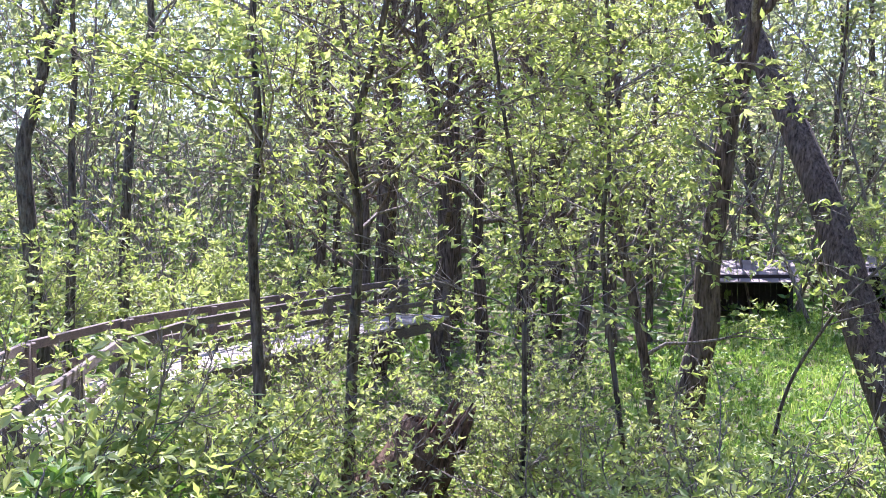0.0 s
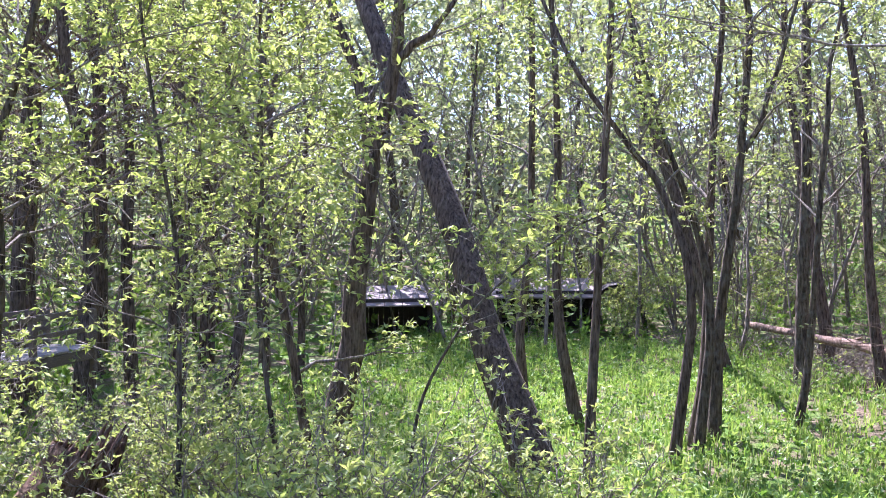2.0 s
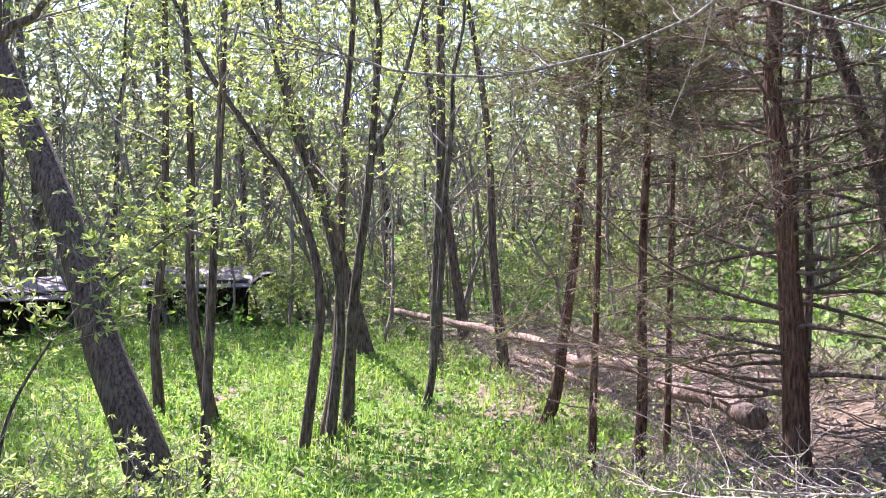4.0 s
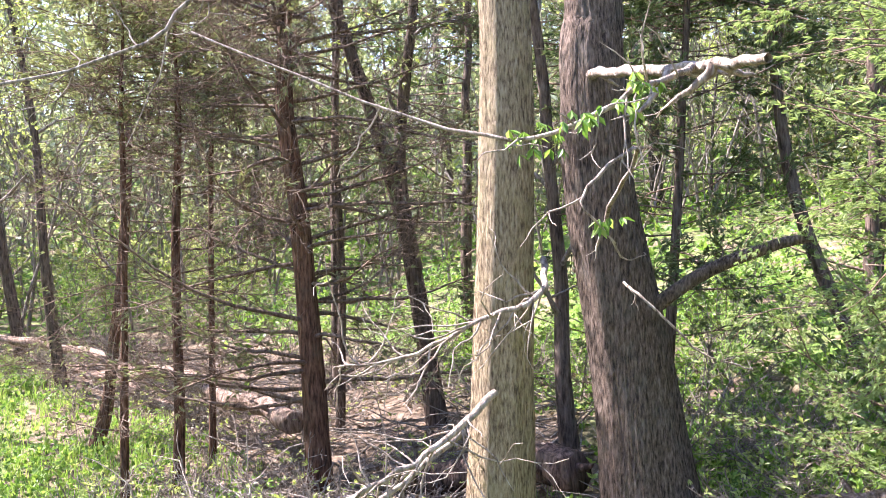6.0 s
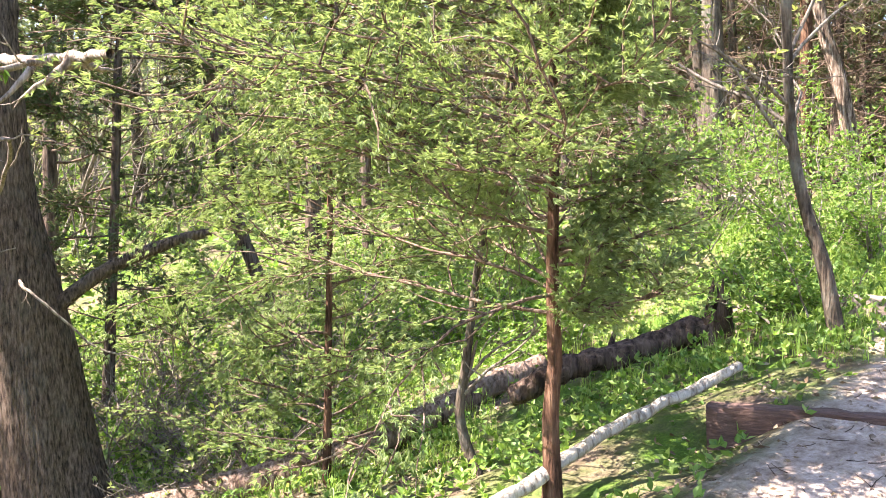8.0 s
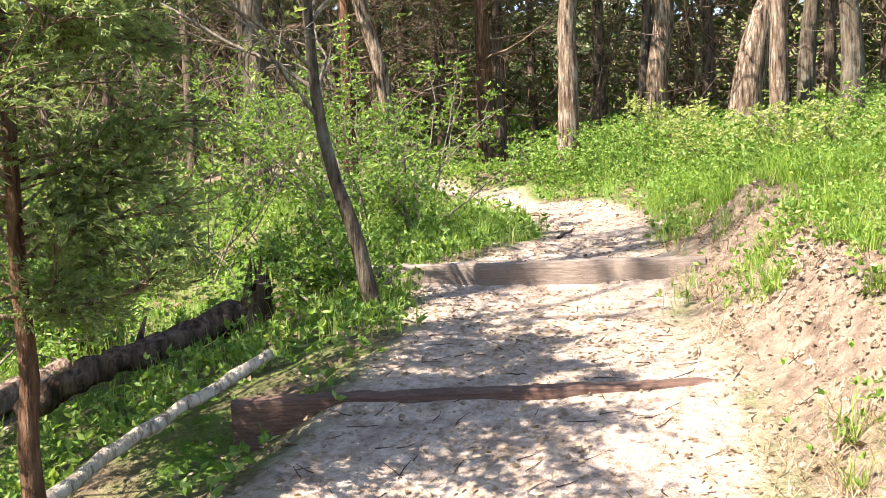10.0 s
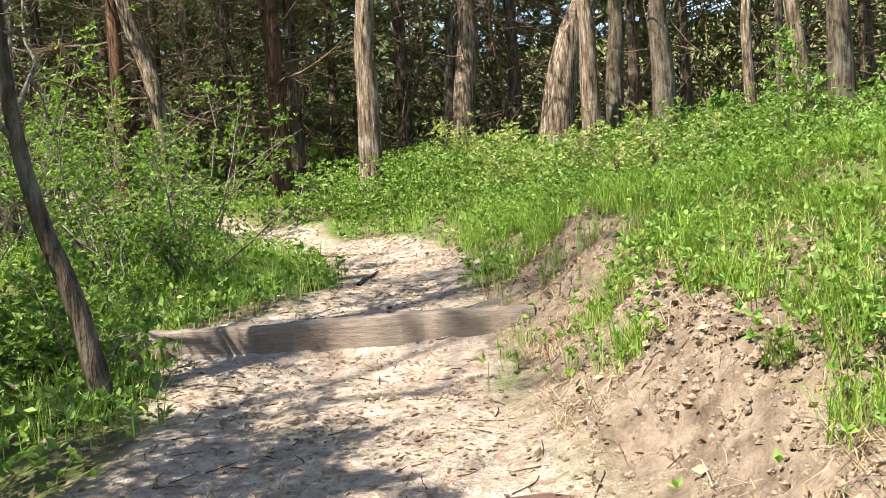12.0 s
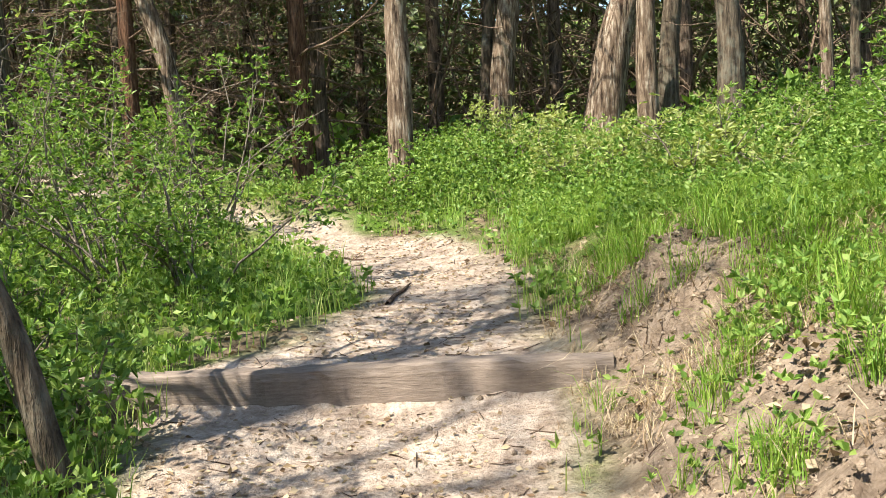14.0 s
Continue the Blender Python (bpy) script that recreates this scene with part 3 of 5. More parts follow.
tree(36, "slim_tree", "thin dark trunk behind a dead cedar", 0.06, [(-13.46, 6.03, -1.45), (-13.44, 6.09, 2.85), (-13.43, 6.14, 4.89)], 9, BARK_DARK, limbs=10, length=1.6, keep=0.3)
tree(37, "burled_tree", "dark crooked tree with a broken burl", 0.1, [(-8.26, 11.18, -0.62), (-8.47, 10.94, 0.31), (-8.84, 10.54, 1.92), (-8.98, 10.36, 3.13), (-9.01, 10.31, 4.40)], 9, BARK_DARK, limbs=10, first=0.45, length=2.4, keep=0.35)

for k, (x, y, r, h) in enumerate(((-15.6, -19.1, 0.13, 12), (-13.8, -15.2, 0.11, 10), (-16.4, -16.9, 0.16, 12), (-15.7, -14.7, 0.19, 13), (-19.6, -17.9, 0.2, 13), (-17.2, -14.6, 0.14, 12), (-16.4, -12.6, 0.1, 10), (-20.8, -15.2, 0.17, 12), (-20.2, -12.9, 0.12, 11))):
    tree(700 + k, "woodland_tree", "dark twiggy tree hardly in leaf yet", r, [(x, y, 0), (x + 0.2 * (k % 3 - 1), y + 0.15, 1.5), (x + 0.3 * (k % 2), y + 0.2, 4.0)], h, BARK_DARK, TWIG_RED, limbs=24, first=0.12, length=2.8, up=0.3, size=0.11, twigs=6, keep=0.12)

# ---- the pair of large trunks ----
tree(40, "pale_trunk_tree", "large straight tree with pale ridged bark beside the slope", 0.205, [(-5.56, 5.26, -0.56), (-5.54, 5.31, 1.62), (-5.53, 5.34, 3.22)], 13, BARK_PALE, limbs=22, first=0.52, length=4.6, up=0.5, sides=40, ridges=19, size=0.08, twigs=5, rings=60, keep=0.2)
big = tree(41, "furrowed_tree", "very thick leaning tree with deeply furrowed grey bark", 0.33, [(-6.43, 7.07, -0.62), (-6.59, 6.88, 0.71), (-6.71, 6.66, 1.92), (-6.75, 6.57, 3.11), (-6.75, 6.57, 3.58)], 14, BARK_HEAVY, limbs=16, first=0.6,
           length=3.8, up=0.7, sides=48, ridges=23, size=0.08, twigs=5, rings=60, keep=0.2)
tree(42, "slim_tree", "dark slim trunk standing behind the large pair", 0.09, [(-8.58, 7.40, -0.88), (-8.63, 7.29, 0.11), (-8.64, 7.26, 1.33)], 9, BARK_DARK, limbs=12, first=0.15, length=1.6, keep=0.15)

# ---- cedars ----
cedar(50, "dead_cedar", "tall red-brown cedar with bare dead lower boughs", 0.14, [(-10.60, 5.10, -1.36), (-10.63, 5.00, 1.02), (-10.66, 4.87, 2.97), (-10.68, 4.80, 4.27)], 8.5, BARK_RED, TWIG_RED, LEAF_CEDAR_DRY, first=0.06, whorls=150, length=3.3, sprays=6, size=0.09,
      dead_to=0.62, taper=0.5, side=15, bare_twigs=7)
cedar(54, "dry_cedar", "thin cedar hung with dry brownish sprays", 0.07, [(-12.85, 3.61, -1.39), (-12.83, 3.72, 2.52)], 7, BARK_RED, TWIG_RED, LEAF_CEDAR_DRY, first=0.12, whorls=70, length=2.6, sprays=5, size=0.1, dead_to=0.35, taper=0.55, side=10, bare_twigs=3)
for sd, x, y, hh in ((57, -12.34, 2.93, 6), (58, -14.0, 4.2, 6.5)):
    cedar(sd, "dry_cedar", "slim dying cedar with tangled bare brown boughs", 0.05, [(x, y, 0), (x + 0.05, y + 0.08, 2.5)], hh, BARK_RED, TWIG_RED, LEAF_CEDAR_DRY, first=0.08, whorls=75, length=2.2, sprays=4, size=0.08, dead_to=0.55, taper=0.5, side=10, bare_twigs=4, droop=0.06)
cedar(51, "young_cedar", "young feathery yellow-green cedar beside the trail", 0.042, [(-1.55, 6.94, 0.46), (-1.54, 6.94, 1.39), (-1.53, 6.93, 2.60)], 3.3, BARK_RED, TWIG_RED, LEAF_CEDAR, first=0.3, whorls=88, length=2.4, sprays=19, size=0.034, taper=0.5, droop=0.035, fan=11, side=14, width=0.085, spread=0.45, open_side=0.74)
cedar(52, "young_cedar", "small feathery cedar in the hollow below the trail", 0.028, [(-4.30, 8.0, 0.0), (-4.22, 8.05, 3.06)], 4.6, BARK_RED, TWIG_RED, LEAF_CEDAR, first=0.04, whorls=100, length=1.5, sprays=18, size=0.045, taper=0.35, fan=9, side=11, width=0.085, spread=0.45)
cedar(53, "cedar", "dark green cedar behind thick trunks", 0.06, [(-9.58, 9.19, -0.62), (-9.47, 9.38, 3.28)], 7, BARK_DARK, TWIG_RED, LEAF_CEDAR_SHADE, first=0.05, whorls=120, length=2.7, sprays=12, size=0.085, taper=0.4, fan=7, side=11, width=0.11)
for sd, nm, lb, r, pts in (
        (60, "trail_cedar", "cedar with pale shredding bark beside the bend", 0.122, [(-0.80, 16.22, 1.66), (-0.75, 16.22, 3.20), (-0.75, 16.23, 4.14)]),
        (61, "trail_cedar", "stout cedar with pale peeling bark", 0.16, [(0.14, 19.70, 2.24), (0.30, 19.70, 3.80), (0.41, 19.71, 4.78)]),
        (62, "trail_cedar", "slim dark cedar close beside a stout one", 0.078, [(-0.14, 19.89, 2.36), (0.03, 19.89, 3.85), (0.18, 19.90, 4.84)]),
        (63, "leaning_cedar", "thick pale cedar leaning over the bank", 0.21, [(1.37, 18.19, 2.17), (1.61, 18.17, 3.44), (1.93, 18.14, 4.35)]),
        (64, "trail_cedar", "slim pale cedar on the bank", 0.1, [(1.81, 16.64, 2.20), (1.82, 16.64, 3.41), (1.81, 16.64, 4.05)]),
        (65, "trail_cedar", "dark cedar on the bank", 0.115, [(2.37, 19.09, 2.30), (2.43, 19.08, 3.74), (2.48, 19.08, 4.52)]),
        (66, "trail_cedar", "grey cedar on the bank", 0.12, [(2.61, 16.52, 2.21), (2.62, 16.53, 3.34), (2.62, 16.52, 3.97)]),
        (67, "trail_cedar", "slim cedar with pale shredding bark", 0.08, [(3.68, 14.70, 1.98), (3.61, 14.72, 2.85), (3.55, 14.75, 3.54)]),
        (68, "trail_cedar", "thin brown cedar on the bank", 0.064, [(3.69, 16.79, 2.26), (3.69, 16.78, 3.19), (3.71, 16.78, 3.95)]),
        (69, "trail_cedar", "thin grey cedar far up the bank", 0.058, [(4.58, 18.61, 2.55), (4.58, 18.61, 3.69), (4.58, 18.61, 4.28)]),
        (70, "trail_cedar", "grey cedar at the top of the bank", 0.145, [(4.76, 16.96, 2.32), (4.76, 16.97, 3.14), (4.75, 16.97, 3.93)]),
        (71, "leaning_cedar", "slim pale cedar leaning behind shrubs", 0.112, [(-3.45, 17.50, 2.02), (-3.69, 17.41, 3.33), (-3.93, 17.33, 4.37)]),
        (72, "trail_cedar", "dark cedar trunk behind shrubs", 0.098, [(-6.42, 20.06, 2.26), (-6.47, 20.04, 3.82), (-6.52, 20.02, 4.94)]),
        (73, "trail_cedar", "slim dark cedar trunk behind shrubs", 0.084, [(-5.90, 21.39, 2.16), (-5.99, 21.35, 4.00), (-6.04, 21.33, 5.22)]),
        (74, "trail_cedar", "dark cedar trunk at the wood's edge", 0.11, [(-6.46, 18.93, 2.02), (-6.56, 18.86, 3.66), (-6.64, 18.82, 4.68)]),
        (75, "grey_trunk_tree", "grey trunk standing beyond the young cedar", 0.17, [(-4.96, 15.80, 1.70), (-4.94, 15.80, 2.92), (-4.93, 15.81, 4.51)])):
    dark = "dark" in lb or "grey" in lb
    cedar(sd, nm, lb, r, pts, 9.5, BARK if dark else BARK_CEDAR, TWIG_RED, LEAF_CEDAR_SHADE, first=0.32, whorls=20, length=2.0, sprays=5, size=0.1, taper=0.4, dead_to=0.5, fan=5, side=6, sides=16, ridges=7)

cedar(55, "dry_cedar", "broad grey-green cedar with dead brown lower boughs", 0.12, [(-2.5, 19.0, 1.8), (-2.45, 19.0, 4.5)], 9, BARK_RED, TWIG_RED, LEAF_CEDAR_DRY, first=0.04, whorls=130, length=2.6, sprays=9, size=0.075, dead_to=0.22, taper=0.45, side=11, bare_twigs=4, width=0.09)
cedar(56, "dry_cedar", "grey-green cedar crowding behind the trail bend", 0.1, [(-4.6, 18.4, 1.8), (-4.6, 18.4, 4.5)], 9, BARK_RED, TWIG_RED, LEAF_CEDAR_DRY, first=0.05, whorls=100, length=2.4, sprays=8, size=0.08, dead_to=0.3, taper=0.45, side=10, bare_twigs=4, width=0.09)
tree(80, "leaning_sapling", "thin dark sapling leaning beside the timber step", 0.046, [(-1.11, 9.57, 0.9), (-1.24, 9.53, 1.49), (-1.33, 9.5, 1.88), (-1.43, 9.47, 2.42)], 5.2, BARK, limbs=30, first=0.42, length=2.0, size=0.06, keep=0.2)
tree(81, "dead_sapling", "forked dead sapling in front of a fallen log", 0.036, [(-2.50, 7.61, 0.08), (-2.65, 7.60, 0.53), (-2.59, 7.64, 1.16)], 1.5, BARK, limbs=4, first=0.3, length=0.7, keep=0.0, depth=1)


# ---- far woods ----
def far_tree(seed, h, r, leaf, bark, density):
    return tree(seed, "far_tree", "tall thin tree in hazy spring leaf", r, [(0, 0, 0), (0.15, 0.1, h * 0.3), (-0.1, 0.2, h * 0.6)], h, bark, TWIG, leaf, limbs=11, first=0.16, length=h * 0.26, up=0.6, size=0.17, per=1, jitter=0.3, twigs=4, sides=7,
                keep=density, group="far woodland trees", rings=14, fan=4)


def far_woods():
    makers = [far_tree(200, 12, 0.13, LEAF_FAR_HAZE, BARK_DARK, 0.8), far_tree(201, 14, 0.17, LEAF_FAR_HAZE, BARK, 0.6), far_tree(202, 10, 0.09, LEAF_SPRING, BARK_DARK, 0.9), far_tree(203, 15, 0.2, LEAF_FAR_HAZE, BARK_DARK, 0.5), far_tree(204, 8, 0.07, LEAF_SPRING, BARK, 0.9)]
    spots = []
    g = np.random.default_rng(5)
    while len(spots) < 72:
        a, d = radians(g.uniform(20, 172)), 22 + 40 * g.random() ** 0.8
        x, y = 0.3 - math.sin(a) * d, 1.5 + math.cos(a) * d
        glade = (-26 < x < -8 and -9 < y < 5) or (a > radians(143) and d < 46) or (radians(80) < a < radians(108) and d < 38)
        if glade or (d < 30 and -32 < x < -22 and -16 < y < -4):
            continue
        if all((x - u) ** 2 + (y - v) ** 2 > 2.2 for u, v in spots):
            spots.append((x, y))
    for k, (x, y) in enumerate(spots):
        s = g.uniform(0.8, 1.25)
        m = pose(x, y, lz(x, y) - 0.1, g.normal(0, 5), g.normal(0, 5), g.uniform(0, 360)) @ Matrix.Scale(s, 4)
        src = makers[k % 5]
        ob = copy_thing(src, m)
        ob.scale = (s, s, s)
    for k, src in enumerate(makers):
        x, y = -44 + 5 * k, -30 + 3 * k
        src.location = (x, y, lz(x, y) - 0.1)


far_woods()


def far_cedars():
    def maker(seed, dead, leaf, label):
        return cedar(seed, "far_cedar", label, 0.1, [(0, 0, 0), (0, 0, 3)], 9.5, BARK_DARK, TWIG_RED, leaf, first=0.03, whorls=44, length=2.5, sprays=4, size=0.17, taper=0.5, dead_to=dead, fan=5, side=6, width=0.11, spread=0.6, sides=7, group="far cedars")

    a = maker(230, 0.12, LEAF_CEDAR_SHADE, "dense dark cedar at the back of the wood")
    b = maker(231, 0.42, LEAF_CEDAR_DRY, "cedar with bare tangled lower boughs at the back of the wood")
    g = np.random.default_rng(8)
    spots = [(-2.4, 19.8), (-3.9, 21.5), (-1.0, 22.5), (1.0, 22), (3.0, 21.6), (5.5, 21.0), (-0.2, 25), (-5.4, 24), (-8.5, 22.5), (2.6, 25), (7.4, 23), (-2.8, 25.6), (6, 26), (-7.5, 26.5), (0.6, 28.5), (-10.5, 20.5), (8.5, 19.5), (9.5, 26),
             (-12.5, 16.5), (-13, 22), (-10.4, 13.2), (-14.5, 11), (-15.5, 6.5), (-17, 9.5), (-10.2, 25), (11.5, 22.5), (-15.5, 18.5), (2.2, 29.5), (6.4, 18.6), (-4.6, 20.0), (4.2, 23.4), (-8.0, 19.4)]
    for k, (x, y) in enumerate(spots):
        s = g.uniform(0.85, 1.2)
        copy_thing(b if k % 3 == 0 else a, pose(x, y, lz(x, y) - 0.1, 0, 0, g.uniform(0, 360))).scale = (s, s, s)
    a.location = (-6, 31, lz(-6, 31) - 0.1)
    b.location = (5, 33, lz(5, 33) - 0.1)
    n = 52000
    x, y = g.uniform(-30, 26, n), g.uniform(24, 40, n)
    P = np.stack([x, y, land(x, y, False) + 13 * g.random(n)], 1)
    sh = Shape()
    sprigs(sh, P, g.normal(0, 1, P.shape), 0.32, g, 4, 0.16)
    tagged(new("cedar_thicket", sh.mesh("cedar_thicket", LEAF_THICKET, False)), "dark mass of cedar foliage deep in the wood", "woods", kind="stuff")
    tw = Shape()
    for k in range(330):
        xx, yy = g.uniform(-14, 12), g.uniform(19.5, 31)
        h = g.uniform(3, 8)
        line = wander(g, (xx, yy, lz(xx, yy) - 0.2), (g.normal(0, 0.5), g.normal(0, 0.5), 1), h, 8, 0.22, 0.02)
        tube(tw, line, np.linspace(g.uniform(0.012, 0.03), 0.006, 8), 4)
        for _ in range(12):
            q, e = along(line, g.uniform(0.05, 1))
            tube(tw, wander(g, q, g.normal(0, 1, 3) * (1, 1, 0.4) + (0, 0, 0.1), g.uniform(0.6, 1.8), 5, 0.22, -0.02), [0.011, 0.009, 0.007, 0.005, 0.003], 3)
    tagged(new("dead_twigs", tw.mesh("dead_twigs", TWIG_RED)), "tangled brown dead twigs among the cedars", "twigs", kind="stuff")


far_cedars()


def far_thicket():
    """The mass of leaves, their colour paled for haze, and twigs closing the view."""
    g = np.random.default_rng(91)
    n = 80000
    a, d = np.radians(g.uniform(10, 178, n)), g.uniform(33, 62, n)
    x, y = 0.3 - np.sin(a) * d, 1.5 + np.cos(a) * d
    top = 19 + 12 * vnoise(x, y, 0.12, 77)
    z = land(x, y, False) + top * g.random(n) ** 0.75
    keep = vnoise(x + z, y - z, 0.35, 78) + vnoise(x - z, y + z, 0.9, 79) > -0.22
    P = np.stack([x, y, z], 1)[keep]
    sh = Shape()
    sprigs(sh, P, g.normal(0, 1, P.shape), 0.34, g, 4, 0.25)
    tagged(new("far_thicket", sh.mesh("far_thicket", LEAF_FAR_HAZE, False)), "hazy spring foliage of distant woods", "woods", kind="stuff")
    m = 34000
    a, d = np.radians(g.uniform(0, 180, m)), g.uniform(60, 120, m)
    x, y = -4 - np.sin(a) * d, 3 + np.cos(a) * d
    P = np.stack([x, y, land(x, y, False) + 18 * g.random(m)], 1)
    hl = Shape()
    sprigs(hl, P, g.normal(0, 1, P.shape), 0.8, g, 3, 0.28)
    tagged(new("hill_woods", hl.mesh("hill_woods", LEAF_FAR_HAZE, False)), "wooded hillside in thin spring leaf", "woods", kind="stuff")
    tw = Shape()
    for k in range(820):
        aa, dd = radians(g.uniform(15, 178)), g.uniform(26, 60)
        xx, yy = 0.3 - math.sin(aa) * dd, 1.5 + math.cos(aa) * dd
        h = g.uniform(5, 15)
        line = wander(g, (xx, yy, lz(xx, yy) - 0.2), (g.normal(0, 0.2), g.normal(0, 0.2), 1), h, 7, 0.17, 0.03)
        tube(tw, line, np.linspace(g.uniform(0.02, 0.075), 0.012, 7), 4)
        for _ in range(12):
            q, e = along(line, g.uniform(0.15, 1))
            tube(tw, wander(g, q, e + g.normal(0, 0.7, 3), h * 0.25, 4, 0.25, 0.05), [0.02, 0.014, 0.01, 0.006], 3)
    tagged(new("far_stems", tw.mesh("far_stems", TWIG)), "thin grey stems of distant woods", "woods", kind="stuff")


far_thicket()


# ---- timber steps ----
def box_shape(size, m, bevel=0.012):
    """The corners and quads of a box with chamfered edges."""
    h = np.array(size) / 2
    b = min(bevel, h.min() * 0.4)
    v, faces = [], []
    sgn = [(x, y, z) for x in (-1, 1) for y in (-1, 1) for z in (-1, 1)]
    ids = {}
    for s in sgn:
        for ax in range(3):
            p = [s[k] * (h[k] if k == ax else h[k] - b) for k in range(3)]
            ids[s, ax] = len(v)
            v.append(p)
    for ax in range(3):
        o1, o2 = [k for k in range(3) if k != ax]
        for d in (-1, 1):
            q = []
            for a, c in ((-1, -1), (1, -1), (1, 1), (-1, 1)):
                s = [0, 0, 0]
                s[ax], s[o1], s[o2] = d, a, c
                q.append(ids[tuple(s), ax])
            faces.append(q)
        for a in (-1, 1):
            for c in (-1, 1):
                lo, hi = [0, 0, 0], [0, 0, 0]
                lo[o1], lo[o2], lo[ax] = a, c, -1
                hi[o1], hi[o2], hi[ax] = a, c, 1
                faces.append([ids[tuple(lo), o1], ids[tuple(hi), o1], ids[tuple(hi), o2], ids[tuple(lo), o2]])
    for s in sgn:
        faces.append([ids[s, 0], ids[s, 1], ids[s, 2], ids[s, 2]])
    w = np.array([m @ Vector(p) for p in v])
    return w, np.array(faces)


def solid(name, parent, mat, boxes, label=""):
    """One part made of bevelled boxes: centre, size, turn about z and tilt."""
    sh = Shape()
    for at, size, rz, ry in boxes:
        v, f = box_shape(size, pose(*at, 0, ry, rz))
        sh.add(v, f)
    return part(name, sh, mat, parent, label, False)


def timber_material(name, a, b_, c):
    m, nt, b = material(name)
    g = noise_tex(nt, coords(nt, (1.2, 9, 11)), 9, 6, 0.75)
    col = ramp(nt, g, (0.3, a), (0.5, b_), (0.7, c))
    col = mix(nt, 0.5, col, ramp(nt, noise_tex(nt, coords(nt), 3, 4), (0.35, (0.5, 0.47, 0.44)), (0.65, (1, 1, 1))), "MULTIPLY")
    nt.links.new(col, b.inputs["Base Color"])
    b.inputs["Roughness"].default_value = 0.85
    bump(nt, b, g, 0.6, 0.01)
    return m


TIMBER = timber_material("weathered_timber", (0.14, 0.105, 0.085), (0.24, 0.185, 0.15), (0.32, 0.255, 0.21))
TIMBER_RED = timber_material("dark_red_timber", (0.04, 0.02, 0.015), (0.115, 0.062, 0.045), (0.2, 0.122, 0.088))
PLANK = timber_material("grey_boardwalk_planks", (0.16, 0.13, 0.105), (0.32, 0.275, 0.23), (0.46, 0.41, 0.355))
RAIL = timber_material("dark_rail_timber", (0.06, 0.042, 0.032), (0.14, 0.105, 0.08), (0.24, 0.19, 0.15))
SHED_WOOD = timber_material("dark_shed_boards", (0.02, 0.014, 0.012), (0.045, 0.033, 0.028), (0.08, 0.06, 0.05))
ROOF = timber_material("pale_weathered_roof", (0.27, 0.21, 0.19), (0.3, 0.24, 0.215), (0.33, 0.27, 0.245))


def timber_step(seed, x0, x1, y, ztop, hgt, depth, mat, turn, label, tilt=0.0):
    """A squared log laid across the trail, its long edges worn and wavy."""
    g = np.random.default_rng(seed)
    n = 40
    u = np.linspace(0, x1 - x0, n)
    prof = np.array([(-0.5, -0.5), (0.5, -0.5), (0.5, 0.34), (0.44, 0.47), (0.3, 0.5), (-0.3, 0.5), (-0.44, 0.46), (-0.5, 0.34)])
    wob = np.cumsum(g.normal(0, 0.0022, (n, 2)), 0)
    v = np.zeros((n, 8, 3))
    v[:, :, 0] = u[:, None] - (x1 - x0) / 2
    v[:, :, 1] = prof[None, :, 0] * depth + wob[:, None, 0] + g.normal(0, 0.0025, (n, 8))
    v[:, :, 2] = prof[None, :, 1] * hgt + wob[:, None, 1] + g.normal(0, 0.0025, (n, 8))
    i = np.arange(n - 1)[:, None] * 8
    j = np.arange(8)[None]
    f = np.stack([i + j, i + (j + 1) % 8, i + 8 + (j + 1) % 8, i + 8 + j], -1).reshape(-1, 4)
    caps = []
    for o in (0, (n - 1) * 8):
        caps += [[o, o + 1, o + 2, o + 7], [o + 7, o + 2, o + 3, o + 6], [o + 6, o + 3, o + 4, o + 5]]
    sh = Shape()
    sh.add(v.reshape(-1, 3), np.concatenate([f, np.array(caps)]))
    ob = new("timber_step", sh.mesh("timber_step", mat, False))
    ob.matrix_world = pose((x0 + x1) / 2, y, ztop - hgt / 2, 0, tilt, turn)
    return tagged(ob, label, "step", "timber steps of the trail")


timber_step(1, -1.24, 0.95, 8.08, 0.815, 0.24, 0.12, TIMBER_RED, 10, "dark red-brown timber step half sunk in sandy trail", -1.8)
timber_step(2, -1.42, 0.86, 10.36, 1.165, 0.26, 0.12, TIMBER, 0.3, "weathered grey-brown timber step across the trail", -0.8)


# ---- fallen wood ----
def log_thing(seed, name, label, ends, r0, r1, mat, sink=0.3, bark=0.05, ridges=9, sides=18, stubs=3, bend=0.06, category="log"):
    """A fallen trunk from end to end, lying on the ground, with branch stubs."""
    g = np.random.default_rng(seed)
    p = smooth_path(ends, 30)
    p[1:-1] += np.cumsum(g.normal(0, bend * 0.15, (28, 3)), 0) * np.sin(np.linspace(0, np.pi, 28))[:, None]
    o = p[0].copy()
    root = thing(name, *o, label, category)
    sh = Shape()
    rad = np.linspace(r0, r1, 30) * (1 + 0.06 * g.normal(0, 1, 30))
    rad[0] *= 0.85
    line = np.concatenate([[p[0] + (p[0] - p[1]) * 0.02], p, [p[-1] + (p[-1] - p[-2]) * 0.02]]) - o
    tube(sh, line, np.concatenate([[0.01], rad, [0.01]]), sides, bark, seed, ridges)
    part("stem", sh, mat, root)
    for k in range(stubs):
        q, d = along(p - o, g.uniform(0.2, 0.95))
        st = Shape()
        L = g.uniform(0.2, 0.6)
        tube(st, wander(g, q, g.normal(0, 1, 3) * (1, 1, 0.5) + (0, 0, 0.7), L, 5, 0.2), np.linspace(r1 * 0.35, r1 * 0.1, 5), 6, 0.1, seed + k)
        part("stub", st, mat, root)
    return root


